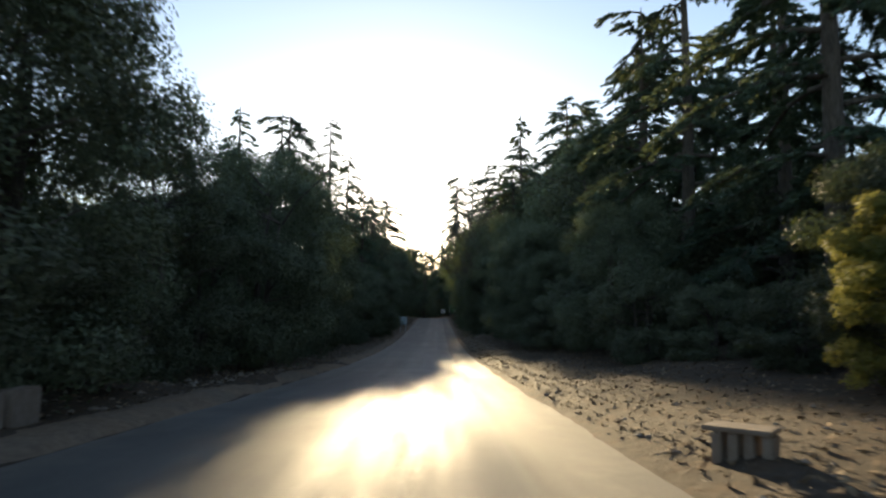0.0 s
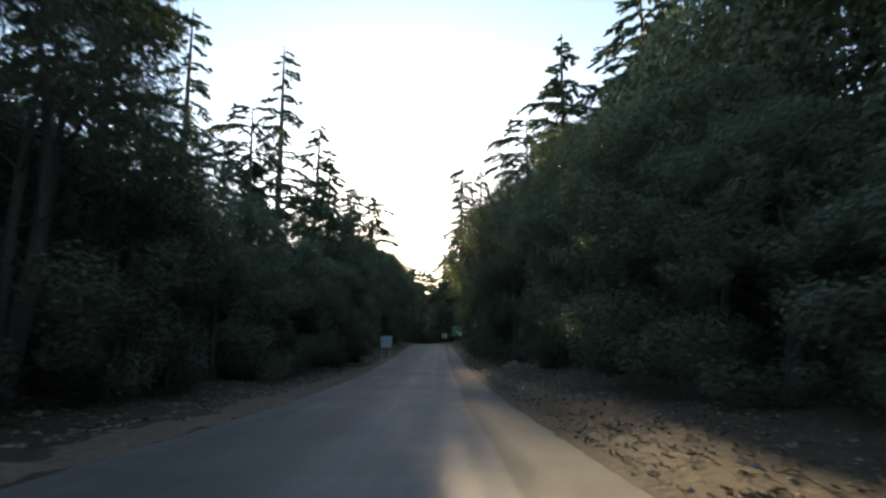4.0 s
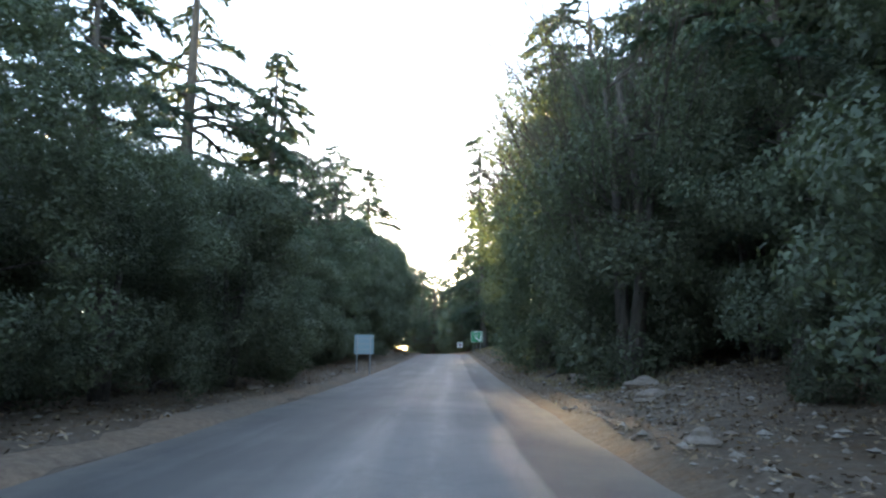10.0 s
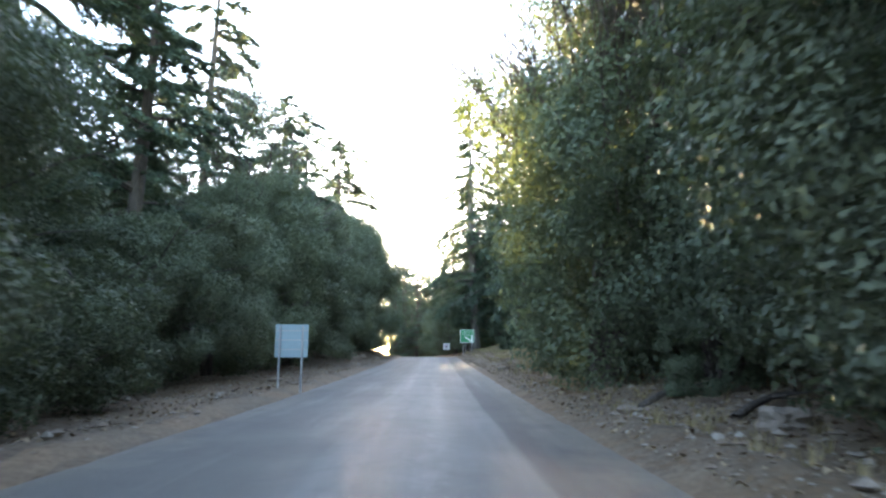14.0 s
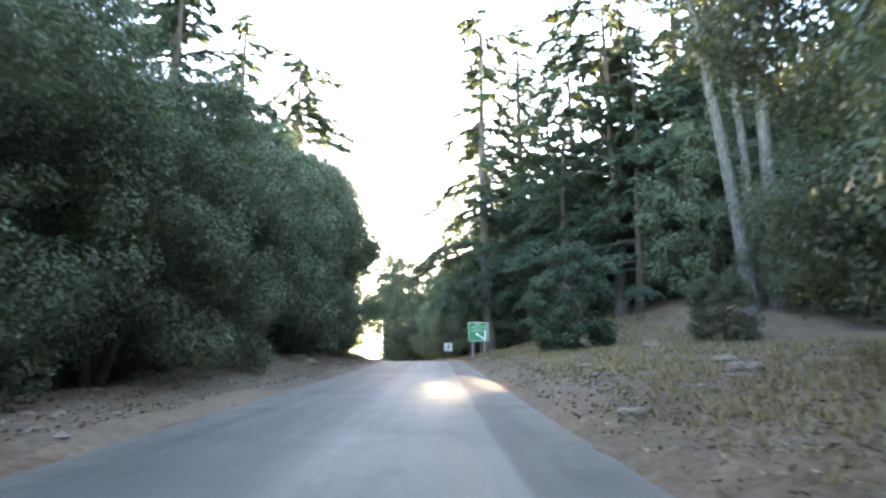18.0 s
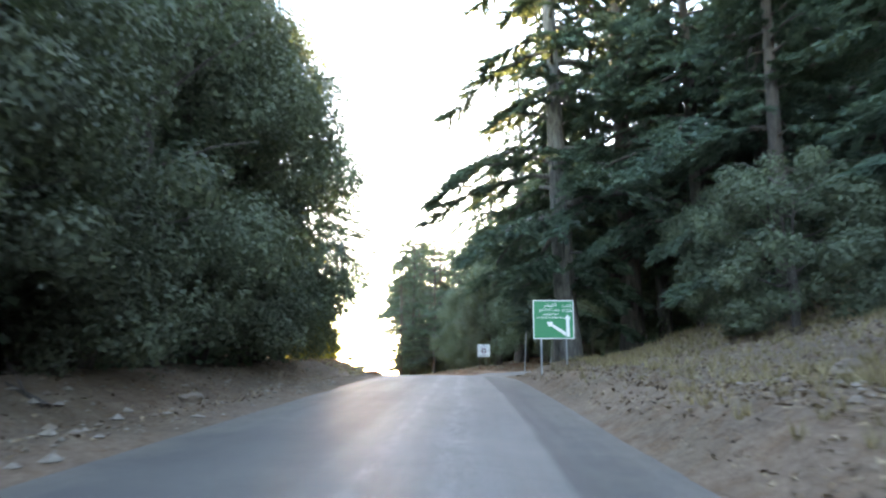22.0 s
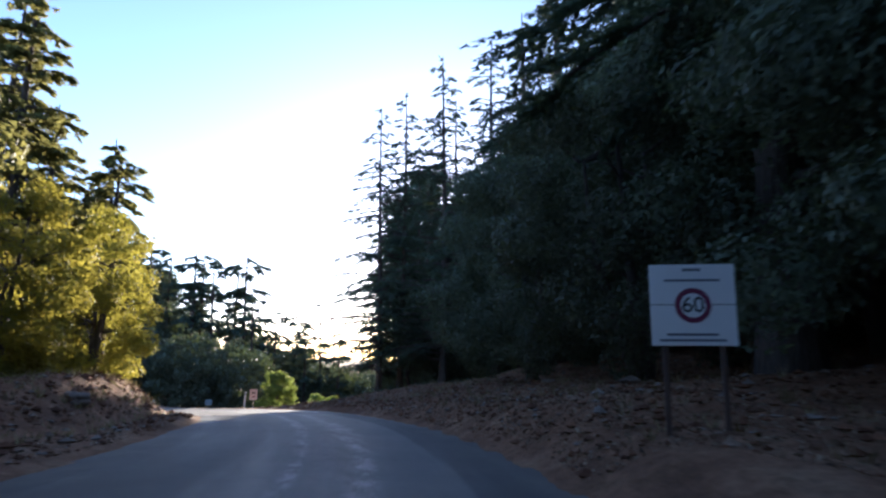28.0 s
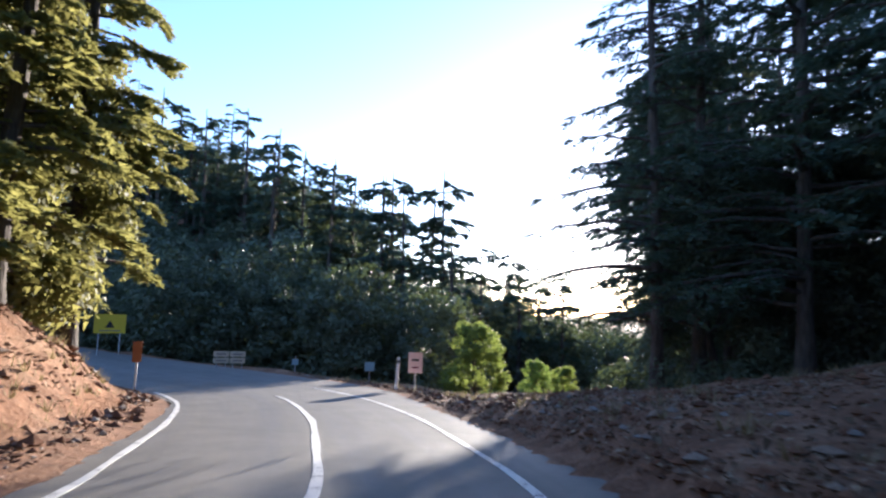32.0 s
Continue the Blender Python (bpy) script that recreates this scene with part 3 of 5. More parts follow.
def make_oak(name, seed, height, radius, low, leaves, size, material, label, flat=0.85, stems=3, peak=0.42, twigs=0, foot=0.82):
    """A broad evergreen oak: several stems, limbs, and clumps of small leaves down to `low`."""
    global rng
    rng = np.random.default_rng(seed)
    limbs = Limbs()
    clumps = []
    n_cl = int(60 + radius * 11)
    for k in range(stems):
        ang = rng.uniform(0, 6.28)
        lean = rng.uniform(0.1, 0.35) * radius
        top = np.array([np.cos(ang) * lean, np.sin(ang) * lean, height * rng.uniform(0.62, 0.8)])
        t = np.linspace(0, 1, 7)[:, None]
        base = np.array([np.cos(ang), np.sin(ang), 0]) * 0.15 * radius / 4
        pts = base + (top - base) * t + np.sin(t * 3.1) * rng.normal(size=3) * 0.25
        pts[0, 2] = -0.5
        limbs.add(pts, np.linspace(0.045, 0.010, 7) * height * 0.42, 8)
        for b in range(6):
            i = rng.integers(2, 7)
            a2 = rng.uniform(0, 6.28)
            end = pts[i] + np.array([np.cos(a2), np.sin(a2), rng.uniform(0.1, 0.8)]) * radius * rng.uniform(0.4, 0.7)
            tt = np.linspace(0, 1, 4)[:, None]
            limbs.add(pts[i] + (end - pts[i]) * tt + rng.normal(size=(4, 3)) * 0.06, np.linspace(0.05, 0.015, 4), 5)
    k = 0
    while k < n_cl:
        ang, u = rng.uniform(0, 6.28), rng.uniform(0, 1)
        zf = low + (1 - low) * u
        prof = np.sqrt(max(0.02, 1 - ((zf - peak) / (1.04 - peak)) ** 2)) if zf > peak else foot + (1 - foot) * (zf / peak)
        rr = radius * prof * rng.uniform(0.55, 0.95)
        c = np.array([np.cos(ang) * rr, np.sin(ang) * rr, zf * height * 0.93])
        clumps.append((c, radius * rng.uniform(0.13, 0.27)))
        k += 1
    for k in range(twigs):
        c, r = clumps[rng.integers(0, len(clumps))]
        if c[2] < 0.45 * height:
            continue
        out = c * (1, 1, 0.35) / (np.linalg.norm(c * (1, 1, 0.35)) + 1e-6) + rng.normal(size=3) * 0.3 + (0, 0, 0.45)
        ln = r * rng.uniform(1.3, 2.3)
        q = np.linspace(-0.6, 1, 5)[:, None]
        line = c + out * ln * q + np.sin(q * 4 + k) * rng.normal(size=3) * 0.06
        limbs.add(line, np.linspace(0.022, 0.006, 5), 4)
        for b in range(4):
            i = rng.integers(2, 5)
            e = line[i] + (out + rng.normal(size=3) * 0.6) * ln * rng.uniform(0.25, 0.5)
            limbs.add(line[i] + (e - line[i]) * np.linspace(0, 1, 3)[:, None], np.linspace(0.010, 0.005, 3), 4)
    w = np.array([c[1] ** 2 for c in clumps])
    w = (w / w.sum() * leaves).astype(int)
    at, size_all, out = [], [], []
    for (c, r), m in zip(clumps, w):
        d = rng.normal(size=(m, 3))
        d /= np.linalg.norm(d, axis=1)[:, None]
        rad = r * rng.uniform(0.2, 1.0, m) ** 0.33 * (1 + 0.25 * wave(d[:, 0] * 3, d[:, 1] * 3 + d[:, 2] * 2, 2.0, int(rng.integers(1e6))))
        at.append(c + d * rad[:, None] * (1, 1, flat))
        out.append(d)
        size_all.append(np.full(m, size) * rng.uniform(0.65, 1.35, m))
    at, s = np.concatenate(at), np.concatenate(size_all)
    at[:, 2] = np.maximum(at[:, 2], 0.08)
    return tree_thing(name, limbs.mesh(name + "_trunk", BARK), leaves_of(name + "_crown", leaf_shapes(at, s, 0.25, None, 0.62, np.concatenate(out)), material), label)


def make_cedar(name, seed, height, spread, clear, shape, leaves, size, material, bark, label, droop=0.25, whorl=1.0, trunk_r=None, skirt=None, spray=0.33):
    """A cedar: one straight stem, tiers of level boughs that carry flat sprays of needles."""
    global rng
    rng = np.random.default_rng(seed)
    limbs = Limbs()
    t = np.linspace(0, 1, 14)
    sway = np.stack([np.sin(t * 4 + rng.uniform(0, 6)) * 0.12, np.cos(t * 3 + rng.uniform(0, 6)) * 0.12, t * 0], 1) * (0.5 + height / 30)
    sway -= sway[0]
    pts = sway + np.stack([t * 0, t * 0, t * height], 1)
    pts[0, 2] = -0.6
    r0 = trunk_r or height * 0.0155
    rad = r0 * (1 - t) ** 0.85 + 0.03
    rad[0] *= 1.45
    limbs.add(pts, rad, 10)
    boughs = []
    z = clear * height
    while skirt and skirt * height < z:
        z -= rng.uniform(0.25, 0.5) * whorl
        boughs += [(z, rng.uniform(0, 6.28), spread * rng.uniform(0.3, 0.5), 0.0) for b in range(2)]
    z = clear * height
    while z < height * 0.985:
        f = (z / height - clear) / (1 - clear)
        if shape == "spire":
            reach = spread * (1 - f) ** 0.8 + 0.25
        elif shape == "full":
            reach = spread * (1 - f) ** 0.42 * (0.8 + 0.25 * np.sin(f * 23)) + 0.3
        elif shape == "flat":
            reach = spread * (0.55 + 0.5 * np.sin(min(1, f * 1.15 + 0.15) * 2.6)) * (1 if f < 0.93 else 0.75)
        else:
            reach = spread * (0.75 + 0.35 * np.sin(f * 5 + seed)) * (1 - f ** 3 * 0.6)
        for b in range(rng.integers(2, 5)):
            if rng.uniform() < (0.12 if shape == "spire" else 0.25):
                continue
            boughs.append((z + rng.uniform(-0.5, 0.5) * whorl, rng.uniform(0, 6.28), reach * rng.uniform(0.55, 1.15), f))
        z += rng.uniform(0.35, 0.85) * whorl * (0.7 + height / 50)
    tot = sum(b[2] for b in boughs)
    at, along, size_all = [], [], []
    for zb, ang, ln, f in boughs:
        p0 = np.array([np.interp(zb, pts[:, 2], pts[:, 0]), np.interp(zb, pts[:, 2], pts[:, 1]), min(zb, height)])
        dirn = np.array([np.cos(ang), np.sin(ang), 0])
        lift = rng.uniform(0.02, 0.3) * (1.3 if f > 0.8 else 1)
        u = np.linspace(0, 1, 6)[:, None]
        line = p0 + dirn * ln * u + np.array([0, 0, 1.0]) * ln * (lift * u - (droop + lift * 0.6) * u ** 2.2)
        line[1:] += rng.normal(size=(5, 3)) * 0.05
        limbs.add(line[:5], np.linspace(0.018, 0.006, 5) * ln * 1.1 + 0.012, 5)
        m = max(8, int(leaves * ln / tot))
        subs = max(5, int(ln * 5.5))
        us = rng.uniform(0.10, 1.0, subs) ** 0.8
        flank = np.array([-dirn[1], dirn[0], 0])
        sg = np.where(rng.uniform(size=subs) < 0.5, -1.0, 1.0)
        way = dirn * rng.uniform(0.45, 1.0, (subs, 1)) + flank * (sg * rng.uniform(0.35, 0.95, subs))[:, None] + np.array([0, 0, 1.0]) * rng.normal(-0.22, 0.16, subs)[:, None]
        reach_s = (0.12 + spray * ln * np.sin(np.clip(us * 1.02, 0, 1) * 2.75) * 0.85) * rng.uniform(0.6, 1.25, subs)
        j = rng.integers(0, subs, m)
        k = rng.uniform(0, 1, m)
        c = np.stack([np.interp(us[j], u[:, 0], line[:, q]) for q in range(3)], 1)
        c += way[j] * (k * reach_s[j])[:, None] + rng.normal(size=(m, 3)) * (0.05, 0.05, 0.035) - np.array([0, 0, 1.0]) * (k ** 2 * reach_s[j] * 0.25)[:, None]
        at.append(c)
        along.append(way[j] + np.array([0, 0, -0.15]))
        size_all.append(size * rng.uniform(0.6, 1.4, m))
    at, along, s = np.concatenate(at), np.concatenate(along), np.concatenate(size_all)
    return tree_thing(name, limbs.mesh(name + "_trunk", bark), leaves_of(name + "_crown", leaf_shapes(at, s, 0.45, along, 0.35), material), label)


OAK_LABEL = "dense dark green evergreen oak on the roadside bank"
CEDAR_LABEL = "tall dark cedar with level tiers of needles"
oak_a = make_oak("oak_tree", 1, 9.0, 3.9, 0.03, 68000, 0.105, OAK, OAK_LABEL)
oak_b = make_oak("oak_tree", 2, 12.0, 4.2, 0.06, 74000, 0.106, OAK, OAK_LABEL)
oak_c = make_oak("oak_tree", 3, 6.0, 3.0, 0.02, 34000, 0.115, OAK, OAK_LABEL)
oak_back = make_oak("oak_tree", 7, 11.0, 4.4, 0.04, 30000, 0.19, OAK, OAK_LABEL)
oak_far = make_oak("oak_tree", 4, 10.0, 4.5, 0.03, 5600, 0.36, OAK, "dark green oak on a wooded slope")
oak_open = make_oak("oak_tree", 8, 13.0, 4.6, 0.02, 60000, 0.112, OAK, "open oak with bare twigs showing against the sky", 0.9, 4, 0.66, 520, 0.4)
oak_high = make_oak("oak_tree", 18, 13.0, 4.6, 0.11, 72000, 0.115, OAK, "spreading oak whose leafy crown hangs over the verge", 0.85, 2, 0.58, 420, 0.42)
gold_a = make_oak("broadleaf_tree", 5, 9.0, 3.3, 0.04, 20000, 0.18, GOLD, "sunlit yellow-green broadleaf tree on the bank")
olive_a = make_oak("broadleaf_tree", 25, 10.0, 3.3, 0.05, 30000, 0.18, OLIVE, "full olive green tree in low sun above the cut bank")
bright_a = make_oak("roadside_bush", 6, 4.5, 1.9, 0.02, 14000, 0.14, BRIGHT, "small bright green sunlit bush beside the road", 0.85, 3, 0.2)
grey_bush = make_oak("juniper_bush", 9, 5.0, 1.9, 0.02, 24000, 0.13, CEDAR, "upright grey-green juniper bush on the bare slope")
cedar_flat = make_cedar("cedar_tree", 11, 24, 4.9, 0.22, "flat", 105000, 0.205, CEDAR, BARK, CEDAR_LABEL, 0.28, 0.75)
cedar_spire = make_cedar("cedar_tree", 12, 22, 4.9, 0.08, "spire", 90000, 0.205, CEDAR, BARK, "dark pointed cedar with drooping boughs", 0.35)
cedar_big = make_cedar("cedar_tree", 13, 28, 5.8, 0.14, "wild", 90000, 0.215, CEDAR, BARK, CEDAR_LABEL, 0.42)
cedar_sign = make_cedar("cedar_tree", 17, 31, 6.6, 0.17, "full", 230000, 0.225, CEDAR, PALE_BARK, "great cedar with a thick grey trunk behind the green sign", 0.42, 0.8, 0.47, 0.07)
cedar_thin = make_cedar("cedar_tree", 14, 18, 2.9, 0.40, "flat", 22000, 0.19, CEDAR, BARK, "slender flat-topped cedar on the far slope", 0.14, 1.2)
cedar_parasol = make_cedar("cedar_tree", 19, 15, 2.7, 0.30, "flat", 40000, 0.20, CEDAR, BARK, "tall bare-stemmed cedar with flat tiers above the far wood", 0.14, 1.05, 0.26)
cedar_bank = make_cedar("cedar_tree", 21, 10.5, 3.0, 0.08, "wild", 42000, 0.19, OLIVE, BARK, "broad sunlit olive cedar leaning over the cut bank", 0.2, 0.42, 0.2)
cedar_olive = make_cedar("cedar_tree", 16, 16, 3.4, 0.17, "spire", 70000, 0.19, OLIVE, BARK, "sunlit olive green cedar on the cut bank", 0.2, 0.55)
pine_tall = make_cedar("pine_tree", 15, 25, 5.6, 0.11, "spire", 38000, 0.175, CEDAR, BARK, "tall feathery conifer with long level boughs", 0.16, 0.8, 0.24, None, 0.27)
# high crown on a bare stem, mostly set far off as a sun screen
cedar_high = make_cedar("cedar_tree", 23, 38, 6.2, 0.60, "full", 80000, 0.25, CEDAR, BARK, "very tall cedar with a bare stem and a high crown, added to block the sun", 0.25, 0.6, 0.4)
FIRST = set()


def tree(ob, x, y, scale=1.0, turn=None, wide=1.0, sink=0.15, lean=(0, 0), label=""):
    turn = (x * 37 + y * 91) % 360 if turn is None else turn
    if ob not in FIRST:
        FIRST.add(ob)
        ob.matrix_basis = pose(x, y, ground_z(x, y) - sink, lean[0], lean[1], turn) @ Matrix.Diagonal((scale * wide, scale * wide, scale, 1))
        return ob
    m = pose(x, y, ground_z(x, y) - sink, lean[0], lean[1], turn) @ Matrix.Diagonal((scale * wide, scale * wide, scale, 1))
    c = ob.copy()
    scene.collection.objects.link(c)
    c.matrix_basis = m
    for o in ob.children:
        k = o.copy()
        scene.collection.objects.link(k)
        k.parent = c
    return tagged(c, label) if label else c


pick = np.random.default_rng(5)
# walls of oak along both sides: a front row, then a taller row behind
y = -8.0
while y < 149:
    tall = np.interp(y, [8, 12, 30, 36, 50, 62, 88, 98, 114, 126, 140], [0.9, 0.62, 0.62, 0.85, 0.85, 0.66, 0.66, 0.92, 1.08, 1.3, 1.5])
    x = -9.0 - pick.uniform(0, 1.3) - (0.6 if y > 96 else -0.9)
    tree([oak_a, oak_b, oak_c][pick.integers(0, 3)] if y < 96 else [oak_a, oak_b][pick.integers(0, 2)], x, y, pick.uniform(0.85, 1.1) * tall, None, 1.2 if tall < 0.8 else 1.0)
    tree(oak_back, x - pick.uniform(4.5, 7), y + pick.uniform(-2, 2), pick.uniform(0.9, 1.15) * tall, None, 1.15)
    y += pick.uniform(3.8, 5.2)
y = -8.0
while y < 89:
    tall = np.interp(y, [2, 5, 19, 23, 44, 50, 58, 66], [0.66, 0.45, 0.45, 0.66, 0.7, 0.82, 0.95, 1.0])
    x = 7.4 + pick.uniform(0, 1.5) + (0.5 if y > 60 else 0)
    tree([oak_a, oak_b, oak_c][pick.integers(0, 3)], x, y, pick.uniform(0.8, 1.1) * tall, None, 1.2 if tall < 0.8 else 1.0)
    tree(oak_back, x + pick.uniform(4.5, 7), y + pick.uniform(-2, 2), pick.uniform(0.9, 1.2) * tall, None, 1.15)
    y += pick.uniform(3.8, 5.2)
# the wood on the right-hand slope past the clearing
y = 100.0
while y < 206:
    x = 16.0 + pick.uniform(0, 3) + (5.0 if y < 127 else 0) - (5.5 if y > 150 else 0) - max(0, (y - 178) * 0.35)
    tree([oak_a, oak_b, oak_back][pick.integers(0, 3)], x, y, pick.uniform(0.9, 1.25))
    tree(oak_back, x + 6, y + pick.uniform(-2, 2), pick.uniform(1.1, 1.4))
    tree([cedar_spire, cedar_big, cedar_flat][pick.integers(0, 3)], x + pick.uniform(1, 5), y + pick.uniform(-2, 2), pick.uniform(0.85, 1.15))
    y += pick.uniform(4.0, 5.5)
for k in range(10):
    tree(oak_back, -7.0 + 2.4 * k, 210.5 + pick.uniform(-1, 2) - 0.7 * k, pick.uniform(0.65, 0.9))
    tree(oak_back, -5.0 + 2.6 * k, 216.0 + pick.uniform(-1, 2) - 0.7 * k, pick.uniform(0.9, 1.1))

# single trees that stand out, and cedars at y 229-259 added to block sun
for kind, x, y, s in (
    (cedar_flat, 18.0, 53.2, 1.0), (cedar_flat, 21.6, 47.6, 0.9), (cedar_big, 20.0, 36.0, 0.9), (cedar_spire, 11.2, 82.0, 1.28), (cedar_flat, 15.5, 74.0, 1.12), (cedar_flat, 17.8, 77.5, 1.15), (cedar_flat, 8.4, 68.5, 0.76),
    (cedar_flat, 9.3, 91.6, 1.0), (cedar_flat, 12.0, 88.0, 0.9), (cedar_spire, -16.5, 110.5, 1.36), (cedar_big, -15.9, 88.8, 1.1), (cedar_flat, -15.0, 78.0, 0.85), (cedar_big, -19.0, 74.0, 0.95),
    (cedar_flat, -12.4, 143.0, 1.12), (cedar_spire, -12.5, 118.5, 0.92), (cedar_spire, -15.0, 135.0, 1.2), (cedar_sign, 4.6, 147.0, 1.1),
    (cedar_flat, -13.0, 52.0, 0.82), (cedar_spire, -19.0, 58.0, 1.0), (cedar_big, 24.0, 66.0, 0.8), (cedar_big, 8.2, 149.4, 1.2), (cedar_spire, 14.5, 138.5, 1.15), (cedar_flat, 11.5, 141.5, 1.06), (cedar_flat, 12.6, 133.5, 1.06), (cedar_spire, 10.0, 150.0, 1.05), (cedar_big, -5.5, 240.0, 1.22), (cedar_big, -2.5, 236.0, 1.2), (cedar_big, -2.0, 248.0, 1.4), (cedar_big, -6.6, 229.0, 0.85), (cedar_big, 21.0, 131.5, 1.1), (cedar_big, 25.0, 126.0, 1.0), (cedar_spire, 23.0, 120.5, 1.1), (cedar_big, 19.0, 136.5, 1.05), (cedar_high, -8.6, 243.0, 1.0), (cedar_high, -11.4, 245.5, 1.04), (cedar_high, -10.2, 251.0, 1.1), (cedar_high, -7.0, 250.0, 1.08), (cedar_high, -13.2, 248.5, 1.0), (cedar_big, -6.0, 253.0, 1.3), (cedar_high, -12.6, 259.0, 1.16), (cedar_high, -9.6, 240.0, 0.78), (cedar_high, -12.3, 241.0, 0.8), (cedar_high, -9.0, 236.0, 0.86), (cedar_high, -7.7, 238.5, 0.66), (cedar_high, -12.1, 236.5, 0.84), (cedar_high, -4.4, 247.0, 1.0), (cedar_big, 1.0, 205.5, 0.95), (cedar_spire, -11.2, 90.0, 0.92), (cedar_big, 4.9, 175.5, 1.15), (cedar_big, 9.0, 168.0, 1.0), (cedar_big, 12.0, 30.0, 0.85), (cedar_big, 11.6, 18.0, 0.8), (cedar_spire, 13.5, 24.0, 0.9), (cedar_flat, 13.5, 41.0, 0.95)):
    tree(kind, x, y, s)
for x, y, s in ((6.5, 82.5, 1.12), (7.1, 88.5, 1.1), (8.4, 96.5, 1.1), (9.8, 102.0, 1.0), (6.9, 76.5, 0.95)):
    tree(oak_high, x, y, s)
for x, y, s, over in ((5.7, 74.0, 1.05, -11), (4.8, 86.5, 1.27, -13), (-13.0, 104.0, 1.3, 0)):
    tree(oak_open, x, y, s, lean=(0, over))
tree(cedar_flat, -14.0, 122.0, 0.95)
tree(cedar_high, -11.0, 163.4, 0.35, None, 2.2, label="flat cedar whose level boughs reach over the cut bank")
# pines at y 213, 216 and 219 are added behind to screen the sun
for x, y, s in ((-9.2, 207.5, 0.9), (-7.8, 208.3, 0.94), (-4.6, 206.5, 1.0), (-0.9, 203.5, 0.95), (3.0, 201.0, 1.05), (-7.6, 216.0, 0.95), (-3.8, 213.0, 1.0), (-2.0, 219.0, 1.0), (1.5, 212.0, 1.05)):
    tree(pine_tall, x, y, s)
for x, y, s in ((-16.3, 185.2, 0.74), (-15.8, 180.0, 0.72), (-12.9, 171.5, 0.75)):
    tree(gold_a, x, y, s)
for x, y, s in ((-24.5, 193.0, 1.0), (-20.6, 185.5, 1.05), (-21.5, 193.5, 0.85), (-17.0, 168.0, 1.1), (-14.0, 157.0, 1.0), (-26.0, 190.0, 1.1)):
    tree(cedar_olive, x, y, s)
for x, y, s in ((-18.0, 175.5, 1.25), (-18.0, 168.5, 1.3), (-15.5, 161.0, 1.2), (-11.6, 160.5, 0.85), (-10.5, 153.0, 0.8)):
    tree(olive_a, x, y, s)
for x, y, s in ((5.4, 80.4, 0.36), (6.6, 84.9, 0.5), (7.1, 90.0, 0.6), (7.0, 64.0, 0.5)):
    tree(oak_c, x, y, s)
for x, y, s in ((-19.0, 215.0, 0.95), (-15.3, 213.5, 0.45), (-13.4, 211.0, 0.36)):
    tree(bright_a, x, y, s)
for x, y, s in ((6.8, 171.5, 1.0), (3.2, 180.5, 0.95), (9.6, 166.5, 0.95), (0.5, 188.5, 0.9), (7.5, 177.0, 1.2)):
    tree(oak_a, x, y, s * 1.2)
for k in range(11):
    tree(oak_back, 12.5 + pick.uniform(0, 2.5), 52.0 + 4.3 * k, pick.uniform(1.35, 1.65), None, 0.85)
for k in range(9):
    tree(oak_back, 13.0 + pick.uniform(0, 3) - 1.2 * k, 166.0 + 4.6 * k, 1.6)
tree(grey_bush, 6.9, 123.0, 1.15)
tree(oak_a, -7.4, 24.5, 0.98)
tree(oak_b, -8.3, 11.0, 0.85)
tree(olive_a, 7.4, 9.8, 0.34)
tree(oak_b, -9.0, 33.0, 0.98)
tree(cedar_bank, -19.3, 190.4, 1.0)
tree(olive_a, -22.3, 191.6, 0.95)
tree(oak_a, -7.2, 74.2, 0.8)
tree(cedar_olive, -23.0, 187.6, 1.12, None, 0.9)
for kind, x, y, s in ((oak_b, 20.0, 128.0, 1.15), (oak_b, 22.5, 116.5, 1.1), (oak_a, 19.2, 122.0, 0.9), (cedar_spire, 9.2, 136.0, 0.75), (cedar_big, 9.8, 143.5, 0.85), (oak_b, 7.6, 153.5, 0.8), (cedar_spire, 13.2, 131.0, 0.9), (oak_c, 8.3, 134.0, 0.8), (oak_c, 9.3, 139.5, 0.8)):
    tree(kind, x, y, s)
tree(oak_c, 12.7, 118.4, 0.55)
# far wooded hill across the valley: the oaks there stand too thick to tell apart
def woods(name, places, label, every=1):
    me = [o for o in oak_far.children if o.name.startswith("crown")][0].data
    co = np.empty(len(me.vertices) * 3, np.float32)
    me.vertices.foreach_get("co", co)
    co = co.reshape(-1, 3, 3)[::every].reshape(-1, 3)
    out = []
    for x, y, s in places:
        a = (x * 3.7 + y * 9.1) % 6.28
        r = np.array([[math.cos(a), -math.sin(a), 0], [math.sin(a), math.cos(a), 0], [0, 0, 1]], np.float32)
        out.append(co @ r.T * s + np.array([x, y, ground_z(x, y) - 0.3], np.float32))
    o = new(name, leaves_of(name, np.concatenate(out).reshape(-1, 3, 3), OAK))
    return tagged(o, label, "woods", kind="stuff")


places = [(-24.0 - 2.3 * k, 211.5 + pick.uniform(-1, 3) + max(0, 6 - k) * 1.2, pick.uniform(0.55, 0.85)) for k in range(34)]
for k in range(200):
    x, y = pick.uniform(-120, -24), pick.uniform(216, 300)
    if not (x > -34 and y > 228):
        places.append((x, y, pick.uniform(0.7, 1.1)))
for k in range(50):
    places.append((pick.uniform(-34, 4), pick.uniform(238, 310), pick.uniform(0.8, 1.2)))
woods("far_woods", places, "thick dark oak wood on the far slope")
